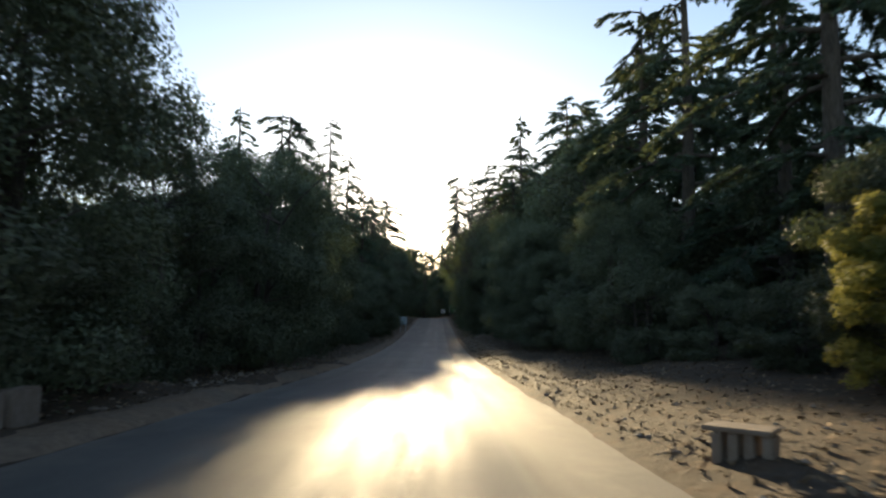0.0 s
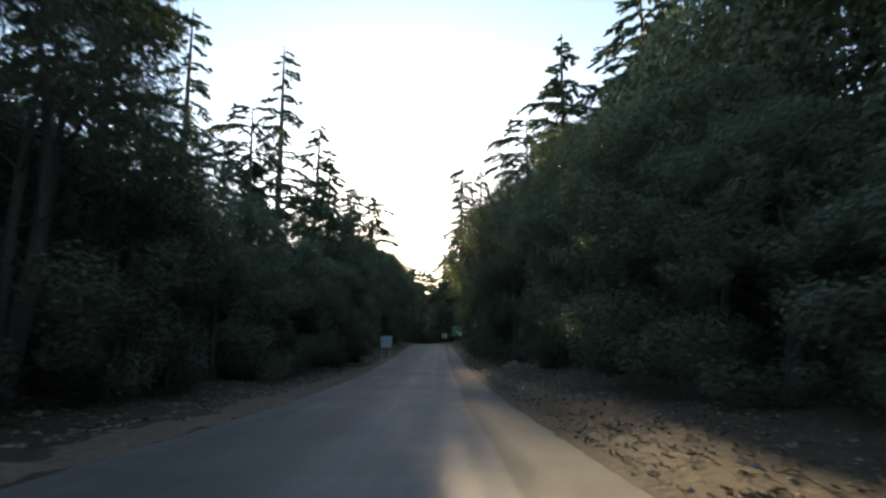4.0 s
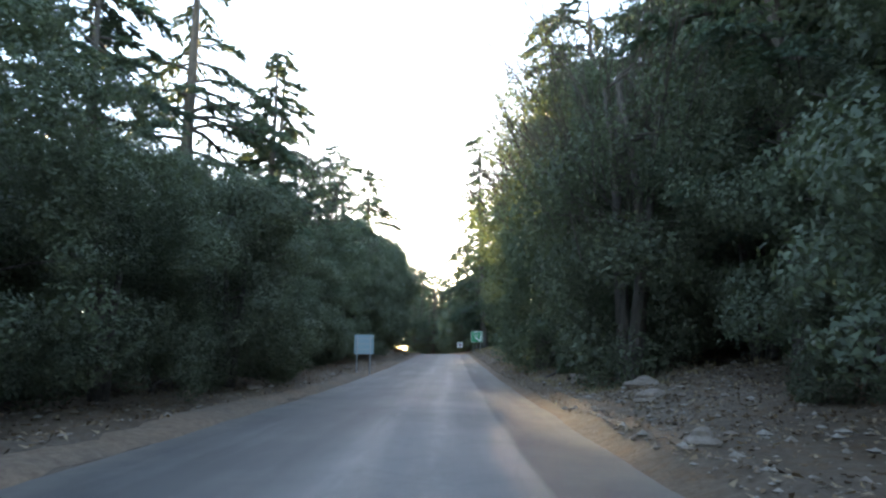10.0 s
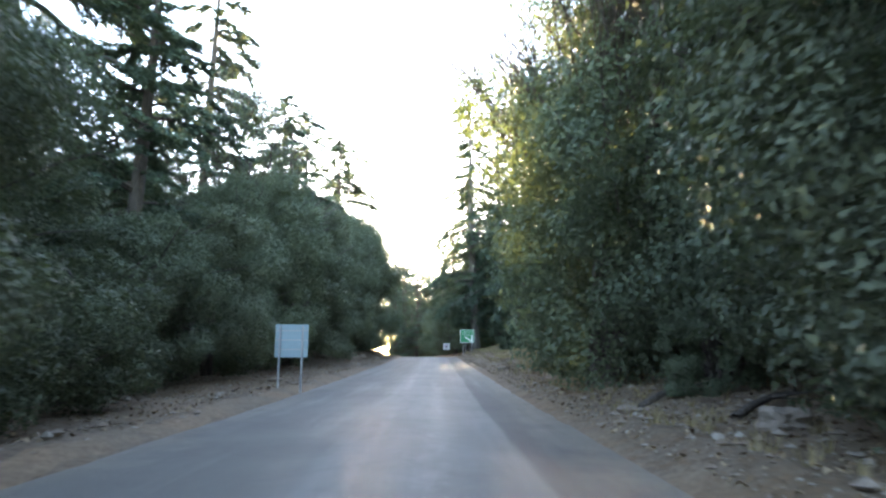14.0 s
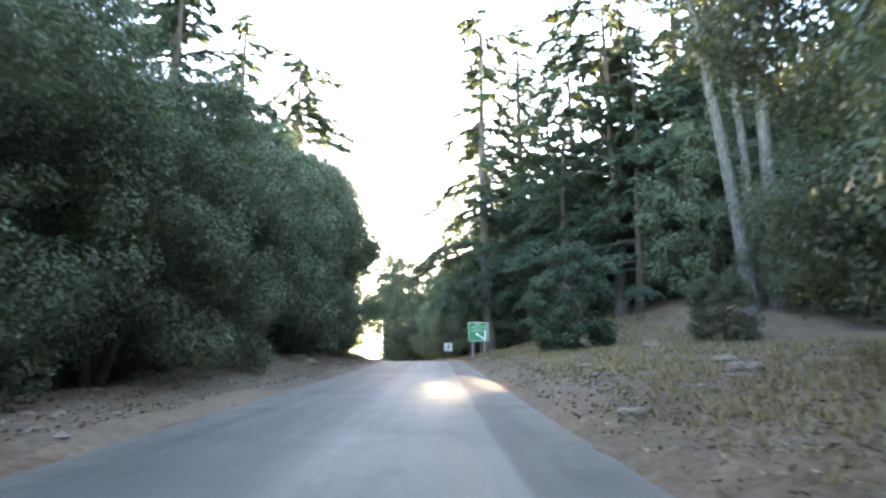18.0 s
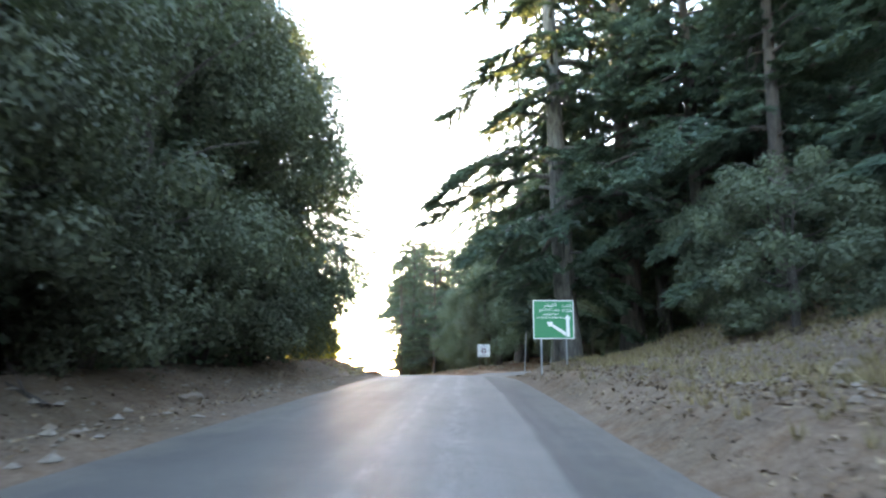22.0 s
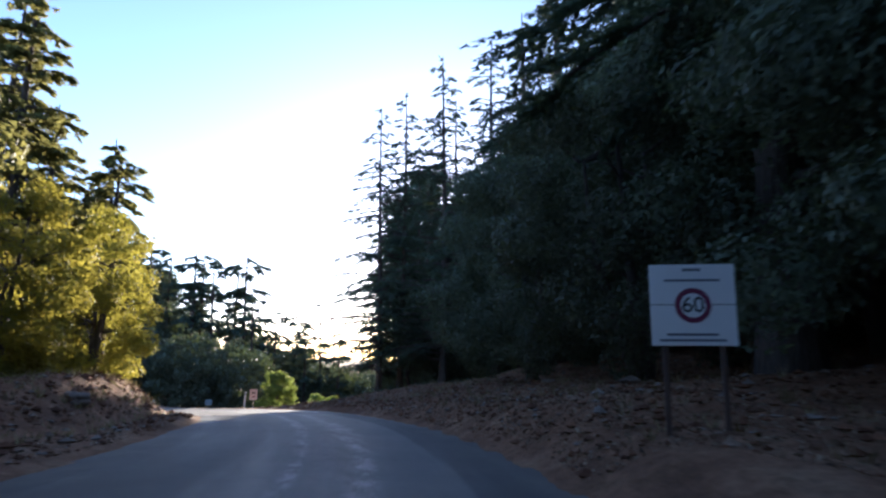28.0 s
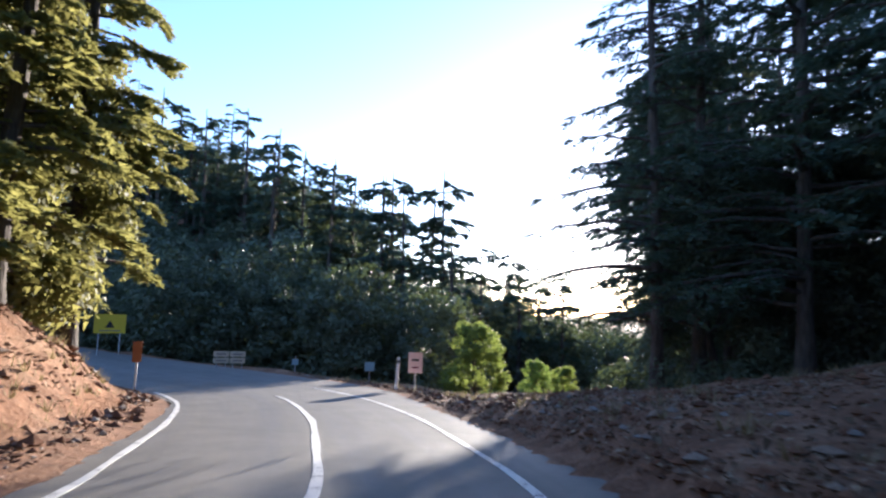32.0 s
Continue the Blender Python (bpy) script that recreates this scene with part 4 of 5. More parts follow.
# the wood goes on behind both walls of oak
behind = []
y = -24.0
while y < 205:
    for x in (-21.0, -28.5, -36.0, -44.0, 24.5, 32.0, 40.0):
        if y < 165 or x > 0:
            behind.append((x + pick.uniform(-2.5, 2.5), y + pick.uniform(-2.5, 2.5), pick.uniform(0.85, 1.25)))
    y += 7.0
woods("woods_behind", behind, "oak wood stretching away behind the roadside trees", 3)
for k in range(8):
    tree(cedar_thin, pick.uniform(-34, -4), pick.uniform(245, 300), pick.uniform(0.75, 1.0))
tree(oak_far, -26.0, 222.0, 0.6)
for k in range(36):
    x, y = pick.uniform(-110, -46), pick.uniform(225, 300)
    tree(cedar_thin, x, y, pick.uniform(0.7, 0.95))
for x, y, top in ((-59.9, 229.8, 24.7), (-57.5, 231.2, 21.8), (-52.1, 233.5, 22.9), (-49.2, 235.0, 20.9), (-46.5, 236.4, 18.7), (-44.0, 237.7, 17.0), (-41.8, 238.8, 16.3), (-39.2, 239.6, 16.4), (-38.1, 240.3, 17.0), (-33.2, 242.5, 17.1), (-29.8, 244.8, 9.9), (-26.4, 246.5, 8.0), (-24.3, 247.6, 6.5), (-54.5, 236.0, 21.0), (-62.0, 234.0, 23.5), (-58.8, 236.5, 22.8), (-55.6, 231.5, 22.6), (-50.8, 237.5, 20.4), (-47.6, 233.0, 19.6), (-45.2, 240.0, 18.6), (-42.8, 236.0, 15.8), (-40.4, 242.5, 17.2), (-36.4, 239.5, 15.6), (-35.0, 244.0, 16.4), (-31.8, 241.0, 12.4), (-28.2, 249.0, 9.6), (-22.6, 251.0, 7.2), (-64.6, 231.0, 24.8), (-60.8, 229.0, 23.0)):
    tree(cedar_parasol, x, y, (top - ground_z(x, y)) / 15.0, None, 0.9)


# ---- signs and posts ----
def text_mesh(name, words, size, material, align="CENTER", bold=0.0):
    cu = bpy.data.curves.new(name, "FONT")
    cu.body, cu.size, cu.align_x, cu.align_y, cu.extrude, cu.offset = words, size, align, "CENTER", 0.002, bold
    ob = bpy.data.objects.new(name, cu)
    scene.collection.objects.link(ob)
    me = bpy.data.meshes.new_from_object(ob.evaluated_get(bpy.context.evaluated_depsgraph_get()))
    bpy.data.objects.remove(ob)
    me.name = name
    me.materials.clear()
    me.materials.append(material)
    return me


FACE = pose(0, 0, 0, 90, 0, 0)       # lays a flat mesh upright, facing -y


def lettering(thing, words, x, z, size, material, out, name="lettering", wide=1.0, bold=0.0):
    ob = part(name, text_mesh(name, words, size, material, "CENTER", bold), thing)
    ob.matrix_basis = Matrix.Translation((x, -out, z)) @ FACE @ Matrix.Diagonal((wide, 1, 1, 1))
    return ob


def bars(thing, x, z, width, height, material, out, name="text_bar"):
    bm = bmesh.new()
    box(bm, (width, 0.003, height), (0, 0, 0))
    ob = bm_part(name, bm, material, thing)
    ob.location = (x, -out, z)
    return ob


def flat_shape(name, outline, material, thing, out, thick=0.003):
    bm = bmesh.new()
    vs = [bm.verts.new((x, -out, z)) for x, z in outline]
    f = bm.faces.new(vs)
    r = bmesh.ops.extrude_face_region(bm, geom=[f])
    for v in r["geom"]:
        if isinstance(v, bmesh.types.BMVert):
            v.co.y += thick
    bmesh.ops.recalc_face_normals(bm, faces=bm.faces)
    return bm_part(name, bm, material, thing)


def ring(name, r1, r0, material, thing, x, z, out, n=48):
    bm = bmesh.new()
    for k in range(n):
        a, b = 2 * math.pi * k / n, 2 * math.pi * (k + 1) / n
        q = [(r1, a), (r1, b), (r0, b), (r0, a)] if r0 else [(r1, a), (r1, b), (0, 0)]
        bm.faces.new([bm.verts.new((x + r * math.cos(t), -out, z + r * math.sin(t))) for r, t in q])
    bmesh.ops.remove_doubles(bm, verts=bm.verts, dist=1e-5)
    r = bmesh.ops.extrude_face_region(bm, geom=list(bm.faces))
    for v in r["geom"]:
        if isinstance(v, bmesh.types.BMVert):
            v.co.y += 0.003
    bmesh.ops.recalc_face_normals(bm, faces=bm.faces)
    return bm_part(name, bm, material, thing)


def board(thing, name, width, height, z, material, thick=0.025, bevel=0.006, y=0.0, x=0.0):
    bm = bmesh.new()
    box(bm, (width, thick, height), (x, y + thick / 2, z + height / 2), bevel)
    return bm_part(name, bm, material, thing)


def post(thing, x, top, foot=-0.5, radius=0.035, y=0.07, material=None, name="post"):
    bm = bmesh.new()
    rod(bm, radius, (x, y, foot), (x, y, top))
    return bm_part(name, bm, material or STEEL, thing)


def stand_sign(name, x, y, label, turn=0.0, z=None):
    t = new(name)
    t.matrix_basis = pose(x, y, ground_z(x, y) if z is None else z, 0, 0, turn)
    return tagged(t, label, "road sign")


# green direction sign
g = stand_sign("direction_sign", 3.43, 143.05, "green direction sign with white arrows on two steel posts")
gz0 = 3.24 - g.location.z
face = board(g, "panel", 1.62, 1.54, gz0, GREEN)
for x, w, z, h in ((0, 1.62, 0, .035), (0, 1.62, 1.505, .035), (-.7925, .035, .035, 1.47), (.7925, .035, .035, 1.47)):
    bm = bmesh.new()
    box(bm, (w, 0.006, h), (x, -0.004, gz0 + z + h / 2))
    bm_part("border", bm, WHITE, face, "white border strip")
lettering(g, "\ufee1\ufe8e\ufee4\ufee0\ufedb\ufe83", -0.10, gz0 + 1.34, 0.17, WHITE, 0.004, wide=1.25)
lettering(g, "\ufead\ufeb0\ufe98\ufef3\ufe87", 0.53, gz0 + 1.34, 0.17, WHITE, 0.004, wide=1.3)
lettering(g, "\ufeca\ufef4\ufe91\ufeae\ufedf\ufe8d \ufee1\ufe83 \ufee5\ufeee\ufef4\ufecb", -0.13, gz0 + 1.17, 0.15, WHITE, 0.004, wide=1.05)
lettering(g, "ITZER", 0.55, gz0 + 1.12, 0.15, WHITE, 0.004)
lettering(g, "AGUELMAM", -0.10, gz0 + 0.975, 0.115, WHITE, 0.004)
lettering(g, "SOURCES OUM ERRABIA", -0.13, gz0 + 0.84, 0.105, WHITE, 0.004, wide=0.92)
flat_shape("straight_arrow", [(.50, .09 + gz0), (.63, .09 + gz0), (.63, .80 + gz0), (.70, .80 + gz0), (.565, .97 + gz0), (.43, .80 + gz0), (.50, .80 + gz0)], WHITE, g, 0.004)
flat_shape("left_arrow", [(.47, .12 + gz0), (.49, .26 + gz0), (-.06, .60 + gz0), (-.02, .68 + gz0), (-.27, .67 + gz0), (-.17, .47 + gz0), (-.12, .52 + gz0)], WHITE, g, 0.004)
post(g, -0.5, gz0 + 1.45)
post(g, 0.5, gz0 + 1.45)

# white board with the speed limit
s60 = stand_sign("speed_limit_sign", 1.37, 170.05, "white board with a red speed limit ring on two posts", -4)
sz0 = 3.165 - s60.location.z
board(s60, "lower_panel", 1.01, 0.495, sz0, WHITE)
board(s60, "upper_panel", 1.01, 0.495, sz0 + 0.505, WHITE)
ring("white_disc", 0.172, 0, WHITE, s60, 0, sz0 + 0.49, 0.005)
ring("red_ring", 0.215, 0.15, RED, s60, 0, sz0 + 0.49, 0.009)
lettering(s60, "60", 0, sz0 + 0.49, 0.27, BLACK, 0.011, "numerals", 1.0, 0.0025)
for x, z, w, h in ((0, .93, .22, .035), (0, .80, .66, .030), (-.02, .135, .60, .03), (-.02, .065, .78, .03)):
    bars(s60, x, sz0 + z, w, h, TEXT_GREY, 0.003)
post(s60, -0.34, sz0 + 0.9, material=RUST)
post(s60, 0.34, sz0 + 0.9, material=RUST)

# sign that faces the other way: its pale back
b = stand_sign("road_sign", -4.82, 88.25, "back of a pale blue-grey road sign on two posts")
bz0 = 0.66 - b.location.z
board(b, "panel", 1.06, 1.05, bz0, BACK)
for z in (0.25, 0.55, 0.85):
    bm = bmesh.new()
    box(bm, (1.04, 0.03, 0.035), (0, -0.016, bz0 + z))
    bm_part("rail", bm, STEEL, b)
post(b, -0.36, bz0 + 1.02, y=-0.066)
post(b, 0.36, bz0 + 1.02, y=-0.066)

# two bare posts by the side track
for x, y, top, lean in ((4.13, 163.95, 6.03, 3.2), (6.05, 164.45, 6.75, 3.9)):
    t = new("signpost")
    t.matrix_basis = pose(x, y, ground_z(x, y), 0, lean, 0)
    post(t, 0, top - t.location.z, radius=0.04, y=0)
    bm = bmesh.new()
    box(bm, (0.09, 0.09, 0.02), (0, 0, top - t.location.z + 0.01), 0.004)
    bm_part("cap", bm, STEEL, t)
    tagged(t, "tall bare galvanised steel post with no panel", "post", "bare posts")

# signs round the bend
r = stand_sign("warning_board", -16.1, 201.7, "small faded red and white board on a thin post", 26)
rz0 = 0.32 - r.location.z
board(r, "panel", 0.46, 0.66, rz0, PINK)
bars(r, 0, rz0 + 0.42, 0.24, 0.07, BLACK, 0.003, "pictogram")
bars(r, 0, rz0 + 0.18, 0.22, 0.05, RED, 0.003)
post(r, 0, rz0 + 0.6, radius=0.03)
m = new("marker_post")
m.matrix_basis = pose(-16.35, 200.9, ground_z(-16.35, 200.9), 0, 3, 0)
post(m, 0, 1.0, radius=0.05, y=0, material=WHITE)
bm = bmesh.new()
rod(bm, 0.052, (0, 0, 0.82), (0, 0, 0.92))
bm_part("band", bm, TEXT_GREY, m)
tagged(m, "slim white marker post at the road's edge", "post")
d = stand_sign("direction_boards", -27.7, 206.0, "two pairs of cream direction boards on thin posts", 41)
dz0 = -0.36 - d.location.z
for x in (-0.36, 0.36):
    for z in (0, 0.30):
        board(d, "board", 0.68, 0.25, dz0 + z, CREAM, x=x)
        bars(d, x, dz0 + z + 0.125, 0.42, 0.05, TEXT_GREY, 0.003)
    for k in (-0.2, 0.2):
        post(d, x + k, dz0 + 0.5, radius=0.025)
yz = stand_sign("warning_sign", -36.4, 206.6, "large yellow warning board with a dark triangle", 50)
yz0 = 0.62 - yz.location.z
board(yz, "panel", 1.5, 1.0, yz0, YELLOW)
flat_shape("triangle", [(-.22, yz0 + .3), (.22, yz0 + .3), (0, yz0 + .68)], BLACK, yz, 0.004)
bars(yz, 0, yz0 + 0.14, 1.0, 0.05, TEXT_GREY, 0.003)
post(yz, -0.5, yz0 + 0.9)
post(yz, 0.5, yz0 + 0.9)
k = new("bend_marker")
k.matrix_basis = pose(-23.0, 196.9, ground_z(-23.0, 196.9), 0, 0, 45)
board(k, "plate", 0.26, 0.62, 0.84, BROWN)
post(k, 0, 1.38, radius=0.035, material=WHITE, y=0.062)
tagged(k, "narrow brown plate on a white post", "marker")
for x, y, w, h, lab in ((-23.2, 211.0, 0.5, 0.45, "small pale board beyond the bend"), (-27.6, 210.8, 0.35, 0.3, "small distant board beyond the bend")):
    q = stand_sign("small_sign", x, y, lab, 25, z=ground_z(x, y))
    board(q, "panel", w, h, 0.55, BACK)
    post(q, 0, 1.0, radius=0.025)

# painted lines on the newer road
def road_line(name, lo, hi, mid, width, label, drift=0.0):
    line = lambda a: mid + np.interp(a, [187, 189, 195, 203], [0.0, 0.02, 0.28, 0.4]) * drift
    o = ribbon(name, lo, hi, lambda a: line(a) - width / 2, lambda a: line(a) + width / 2, 0.006, PAINT, 3, 0.012, 0.004)
    return tagged(o, label, "road marking", kind="structure")


road_line("left_edge_line", 188.3, 205, -2.15, 0.10, "white edge line")
road_line("right_edge_line", 188.8, 204, 2.05, 0.10, "white edge line", 0.7)
road_line("centre_line", 188.7, 201, 0.0, 0.11, "worn white centre line", 0.9)

tagged(ribbon("joint_line", 188.6, 189.2, -1.4, 2.9, 0.008, PAINT, 6, 0.0, 0.004), "thin pale line across the joint of the two surfaces", "road marking", kind="structure")

# ---- culvert at the start ----
c = new("culvert")
c.matrix_basis = pose(3.30, 6.0, ground_z(3.3, 6.1), 0, 0, 140)
top = 0.30 - c.location.z
bm = bmesh.new()
box(bm, (0.66, 0.42, 0.05), (0.33, 0, top - 0.025), 0.012)
bm_part("slab", bm, STONE, c, "thin broken concrete slab")
for k, xx in enumerate((0.06, 0.22, 0.37, 0.52)):
    bm = bmesh.new()
    box(bm, (0.10, 0.34, top + 0.25), (xx, 0.02, (top - 0.35) / 2), 0.018)
    bm_part("pier", bm, STONE, c)
tagged(c, "low broken concrete culvert head at the road's edge", "culvert")
p = new("parapet")
p.matrix_basis = pose(-5.7, 8.2, ground_z(-5.7, 8.2), 0, 0, 4)
for yy in (-0.45, 0.4):
    bm = bmesh.new()
    box(bm, (0.28, 0.75, 0.62), (0, yy, 0.22), 0.03)
    bm_part("block", bm, STONE, p)
tagged(p, "low pale stone parapet of the culvert", "parapet")


# ---- stones, litter and dry grass ----
def rock_shape(r, n):
    """n jittered eight-sided stones as vertices about the origin, and their faces."""
    base = np.array([(0, 0, 1), (1, 0, .1), (.3, .95, 0), (-.8, .6, .1), (-.8, -.6, 0), (.3, -.95, .1), (0, 0, -.7)], float)
    faces = np.array([(0, 1, 2), (0, 2, 3), (0, 3, 4), (0, 4, 5), (0, 5, 1), (6, 2, 1), (6, 3, 2), (6, 4, 3), (6, 5, 4), (6, 1, 5)])
    v = base[None] * r.uniform(0.6, 1.3, (n, 7, 1)) * (1, 1, 0.6)
    a = r.uniform(0, 6.28, n)
    ca, sa = np.cos(a)[:, None], np.sin(a)[:, None]
    x, y = v[..., 0] * ca - v[..., 1] * sa, v[..., 0] * sa + v[..., 1] * ca
    return np.stack([x, y, v[..., 2]], -1), faces


def strew(n, lo, hi, inner, outer, seed, side):
    """Places along the road's side: x, y."""
    r = np.random.default_rng(seed)
    s = r.uniform(lo, hi, n)
    q = inner + (outer - inner) * r.uniform(0, 1, n) ** 1.3
    off = side * (np.interp(s, ARC, HALF if side > 0 else HALF_LEFT) + q)
    at = [np.interp(s, ARC, a) for a in (LINE[:, 0], LINE[:, 1], NRM[:, 0], NRM[:, 1])]
    x, y = at[0] + at[2] * off, at[1] + at[3] * off
    keep = ~((side > 0) & (s > 151) & (y < np.interp(x, [1.2, 2.4, 3.6, 5.5, 9, 21], [169.5, 167.5, 165.8, 164.6, 163.6, 162.0])))
    return x[keep], y[keep], r


def stones(name, n, lo, hi, inner, outer, seed, side, size, label, material=None):
    x, y, r = strew(n, lo, hi, inner, outer, seed, side)
    z = land(x, y)[0]
    v, f = rock_shape(r, len(x))
    sc = size * np.clip(r.lognormal(-0.15, 0.75, len(x)), 0.3, 5)
    v = v * sc[:, None, None] + np.stack([x, y, z + sc * 0.12], 1)[:, None]
    f = (f[None] + 7 * np.arange(len(x))[:, None, None]).reshape(-1, 3)
    o = new(name, mesh_of(name, v.reshape(-1, 3), f.tolist(), material or STONE))
    return tagged(o, label, "stones", kind="stuff")


stones("verge_stones", 9000, 48, 92, 0.3, 7.5, 31, 1, 0.022, "loose pale limestone pieces on the verge")
stones("slope_stones", 9000, 92, 150, 1.6, 12, 32, 1, 0.020, "scattered stones on the bare slope")
stones("left_stones", 9000, 10, 150, 0.2, 5.0, 33, -1, 0.026, "loose stones on the dusty verge")
stones("bank_stones", 2200, 150, 205, 0.4, 6.0, 34, -1, 0.026, "stones in the red cut bank")
stones("mound_stones", 2600, 163, 210, 0.5, 12, 35, 1, 0.030, "stones on the reddish verge")
stones("bank_clods", 9000, 152, 206, 0.3, 4.5, 37, -1, 0.032, "reddish clods of earth fallen from the cut bank", CLOD)
stones("mound_clods", 15000, 163, 206, 0.2, 8, 38, 1, 0.027, "reddish-brown clods on the dug verge", CLOD)
stones("early_stones", 1200, -4, 50, 0.1, 4.0, 36, 1, 0.020, "loose stones on the shaded verge")


def litter(name, n, lo, hi, inner, outer, seed, side, label, size=0.085):
    x, y, r = strew(n, lo, hi, inner, outer, seed, side)
    at = np.stack([x, y, land(x, y)[0] + 0.015], 1)
    global rng
    rng = r
    o = new(name, leaves_of(name, leaf_shapes(at, size * r.uniform(0.6, 1.6, len(x)), 0.75, None, 0.6), LITTER))
    return tagged(o, label, "leaf litter", kind="stuff")


litter("right_litter", 34000, 40, 210, 0.3, 10, 41, 1, "dry fallen leaves and twigs")
litter("early_litter", 7000, -4, 42, 0.2, 6, 43, 1, "dark fallen leaves on the shaded verge")
litter("mound_litter", 30000, 163, 208, 0.2, 11, 44, 1, "thick fallen leaves and bark scraps on the dug verge", 0.06)
litter("slope_litter", 36000, 62, 150, 1.2, 10, 45, 1, "pale dry leaves strewn over the slope", 0.07)
litter("left_litter", 20000, 0, 205, 0.6, 6, 42, -1, "dry fallen leaves under the oaks")


def grass(name, n, lo, hi, inner, outer, seed, side, label, material):
    x, y, r = strew(n, lo, hi, inner, outer, seed, side)
    z = land(x, y)[0]
    k = 9
    ang = r.uniform(0, 6.28, (len(x), k))
    h = r.uniform(0.10, 0.28, (len(x), k))
    root = np.stack([x, y, z - 0.01], 1)[:, None] + np.stack([np.cos(ang), np.sin(ang), ang * 0], -1) * 0.05
    tip = root + np.stack([np.cos(ang) * h * 0.6, np.sin(ang) * h * 0.6, h], -1)
    side_v = np.stack([-np.sin(ang), np.cos(ang), ang * 0], -1) * 0.012
    o = new(name, leaves_of(name, np.stack([root - side_v, root + side_v, tip], 2).reshape(-1, 3, 3), material))
    return tagged(o, label, "grass", kind="stuff")


STRAW = leaf_material("dry_grass", (0.16, 0.13, 0.06), (0.27, 0.22, 0.11), (0.38, 0.32, 0.18), (0.4, 0.34, 0.16), 0.2)
grass("slope_grass", 3800, 86, 150, 2.2, 11, 53, 1, "thin dry grass on the bare slope", STRAW)
grass("dry_grass", 1500, 70, 215, 0.8, 11, 51, 1, "sparse dry straw-coloured grass", STRAW)
grass("bank_grass", 600, 150, 205, 1.0, 5, 52, -1, "dry grass tufts on the red bank", STRAW)

# larger rocks that lie by themselves
rr = np.random.default_rng(61)
for x, y, size in ((4.6, 76.5, .28), (3.6, 80.2, .2), (6.8, 104.5, .32), (7.9, 108.0, .26), (5.0, 112.0, .2), (3.3, 101.2, .22), (9.3, 118.0, .3), (4.0, 66.5, .24), (3.3, 62.0, .22),
                   (5.4, 127.0, .2), (4.9, 70.2, .33), (-6.4, 92.5, .2), (-6.0, 73.0, .24), (-7.0, 126.0, .3), (-6.3, 132.0, .26), (-7.6, 163.0, .28), (-10.8, 176.5, .24), (2.2, 178.0, .22), (0.8, 184.0, .18)):
    bm = bmesh.new()
    bmesh.ops.create_icosphere(bm, subdivisions=3, radius=1.0)
    ph = rr.uniform(0, 6, 3)
    for v in bm.verts:
        c0 = v.co.copy()
        v.co *= 1 + 0.22 * math.sin(3 * c0.x + ph[0]) + 0.18 * math.sin(4 * c0.y + ph[1]) + 0.15 * math.sin(5 * c0.z + ph[2]) + 0.07 * math.sin(11 * c0.x + 9 * c0.y + ph[0]) + 0.05 * math.sin(17 * c0.z - 13 * c0.y)
        v.co = Vector((v.co.x * 1.25, v.co.y, v.co.z * 0.62)) * size
    me = bpy.data.meshes.new("rock")
    bm.to_mesh(me)
    bm.free()
    me.materials.append(STONE)
    o = new("rock", me)
    o.matrix_basis = pose(x, y, ground_z(x, y) + size * 0.2, 0, 0, rr.uniform(0, 360))
    tagged(o, "weathered grey-brown limestone rock on the verge", "rock", "verge rocks")

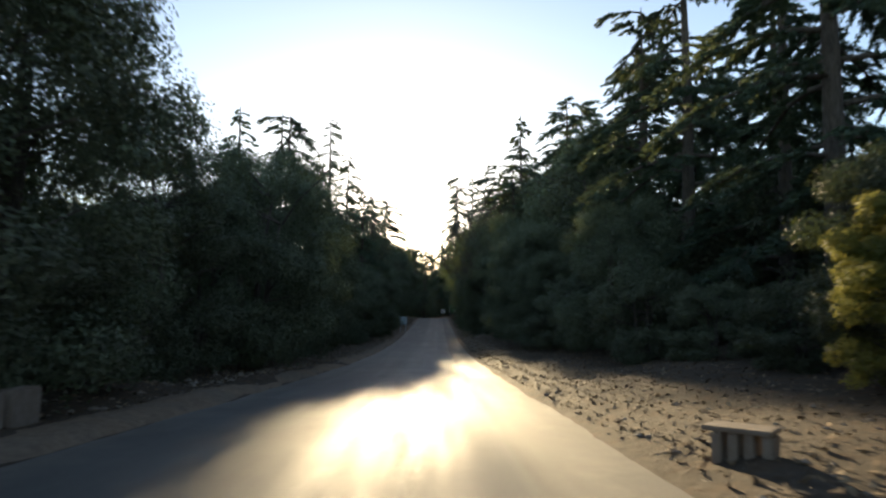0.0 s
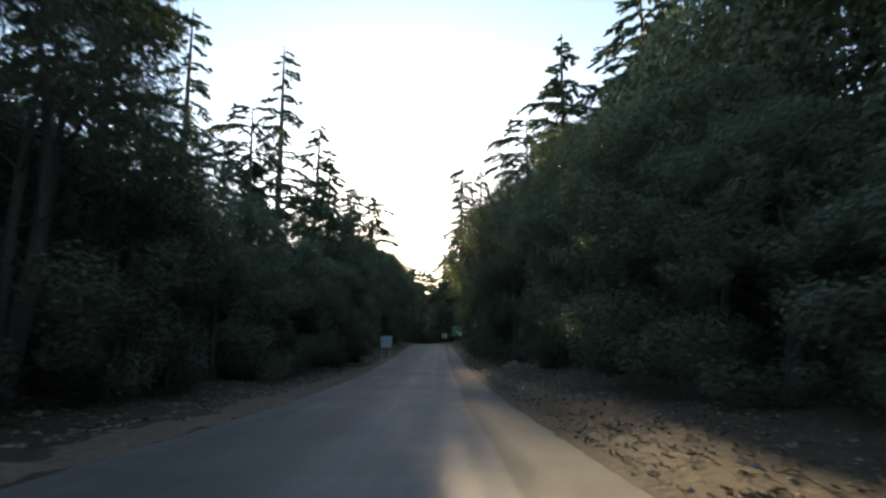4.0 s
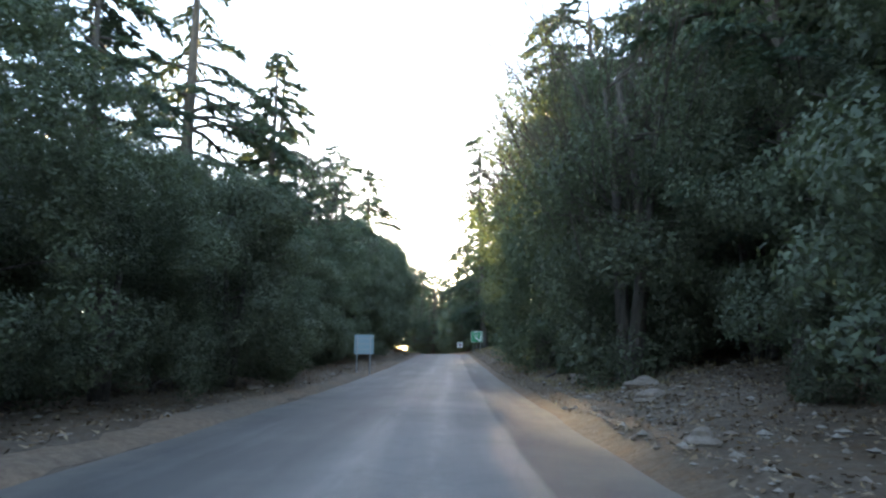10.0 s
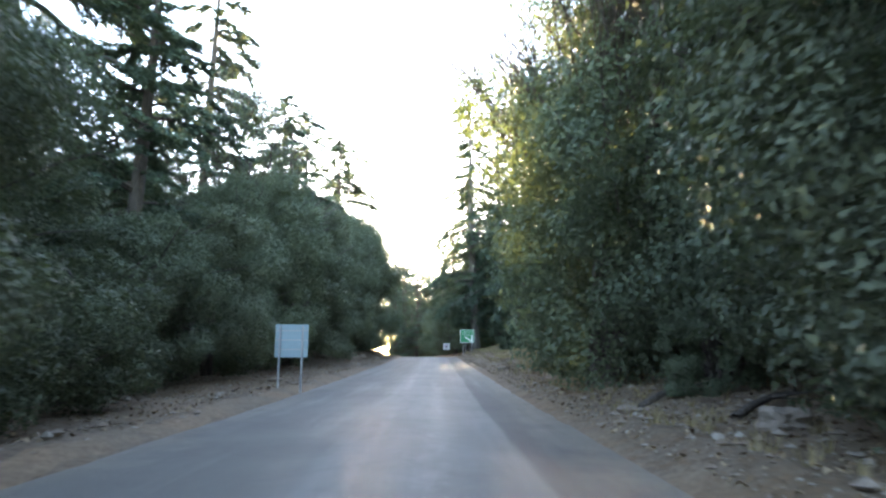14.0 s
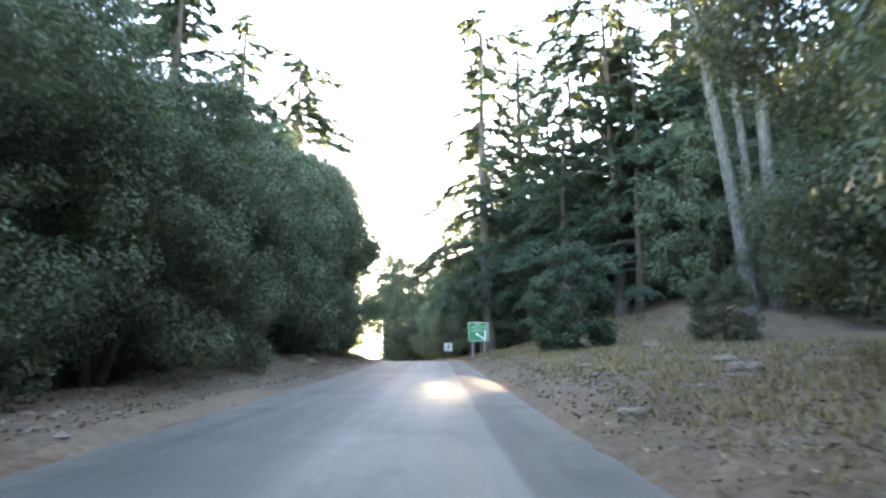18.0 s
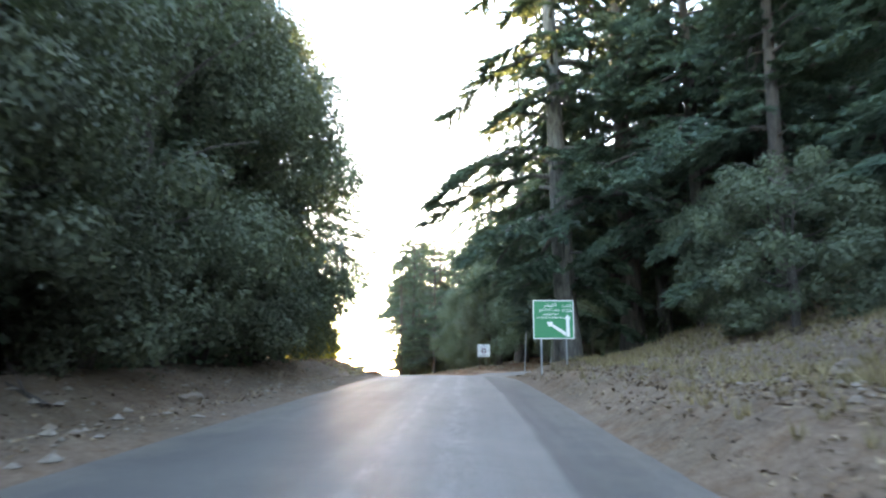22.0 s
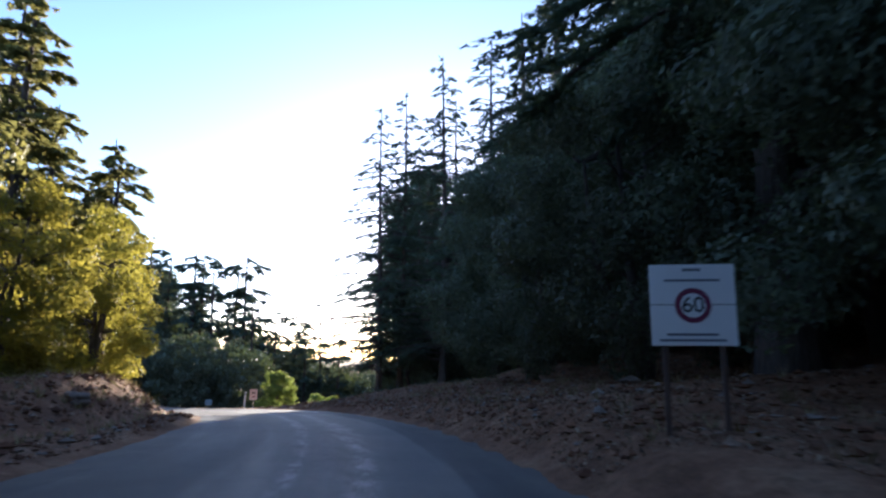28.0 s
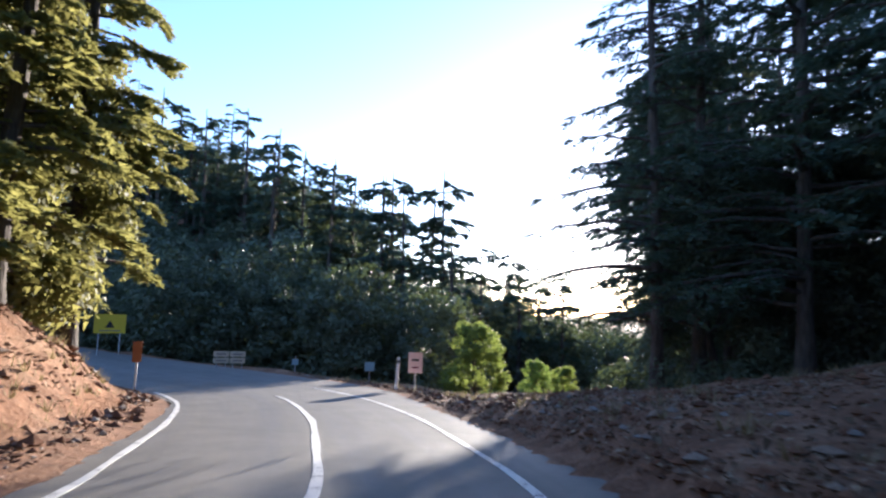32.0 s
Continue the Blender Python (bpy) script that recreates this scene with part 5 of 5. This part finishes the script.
# fallen boughs under the trees
for x, y, turn, ln, rise in ((4.4, 77.6, 25, 3.0, 0.2), (3.9, 80.6, 12, 3.6, 0.36), (6.0, 86.0, 60, 5.0, 0.22), (-7.6, 75.0, 120, 3.2, 0.22), (-8.0, 70.5, 95, 2.6, 0.22), (-6.9, 128.0, 150, 3.0, 0.22)):
    fl = Limbs()
    r = np.random.default_rng(int(abs(x) * 10 + y))
    u = np.linspace(0, 1, 7)[:, None]
    main = np.array([1.0, 0, rise]) * u * ln + np.sin(u * 5) * (0, 0.12, 0.08) + (0, 0, 0.03)
    fl.add(main, np.linspace(0.07, 0.02, 7), 7)
    o = new("fallen_branch")
    o.matrix_basis = pose(x, y, ground_z(x, y), 0, 0, turn)
    part("stem", fl.mesh("branch_stem", BARK), o)
    for b2 in range(7):
        i = r.integers(1, 6)
        e = main[i] + r.normal(size=3) * (0.5, 0.6, 0.35) + (0.4, 0, 0.25)
        side = Limbs()
        side.add(main[i] + (e - main[i]) * np.linspace(0, 1, 3)[:, None], np.linspace(0.025, 0.008, 3), 5)
        part("side_branch", side.mesh("branch_side", BARK), o)
    tagged(o, "dead grey-brown branch lying on the bank", "branch", "fallen branches")

# old cedar with several bare trunks
old = new("old_cedar")
old.matrix_basis = pose(17.3, 123.8, ground_z(17.3, 123.8) - 0.3, 0, 0, 0) @ Matrix.Diagonal((1.3, 1.3, 1.15, 1))
for dx, dy, tx, ty, h, rad in ((-0.35, 0, -2.2, 0.8, 21, .33), (0.15, 0.5, 0.1, 1.5, 22, .26), (0.5, -0.2, 1.1, 0.6, 23, .38)):
    tl = Limbs()
    u = np.linspace(0, 1, 12)[:, None]
    line = np.array([dx, dy, 0]) * (1 - u) + np.array([tx, ty, h]) * u + np.sin(u * 6 + dx) * (0.12, 0.1, 0)
    tl.add(line, rad * (1 - 0.75 * u[:, 0]), 10)
    r = np.random.default_rng(int(h * 7))
    for b2 in range(9):
        i = r.integers(4, 11)
        a = r.uniform(0, 6.28)
        e = line[i] + np.array([math.cos(a), math.sin(a), 0.1]) * r.uniform(0.8, 2.6)
        tl.add(line[i] + (e - line[i]) * np.linspace(0, 1, 4)[:, None] + r.normal(size=(4, 3)) * 0.05, np.linspace(0.06, 0.015, 4), 5)
    part("trunk", tl.mesh("bare_trunk", PALE_BARK), old)
r = np.random.default_rng(77)
rng = r
pts_at = np.concatenate([np.array([tx, ty, h]) + r.normal(size=(1500, 3)) * (1.8, 1.8, 2.2) for tx, ty, h in ((-2.0, 0.8, 20), (0.1, 1.5, 21), (1.0, 0.6, 22))])
part("crown", leaves_of("old_crown", leaf_shapes(pts_at, 0.4 * r.uniform(0.6, 1.4, len(pts_at)), 0.6, None, 0.42), CEDAR), old)
tagged(old, "old cedar with three bare weathered trunks on the slope", "tree")
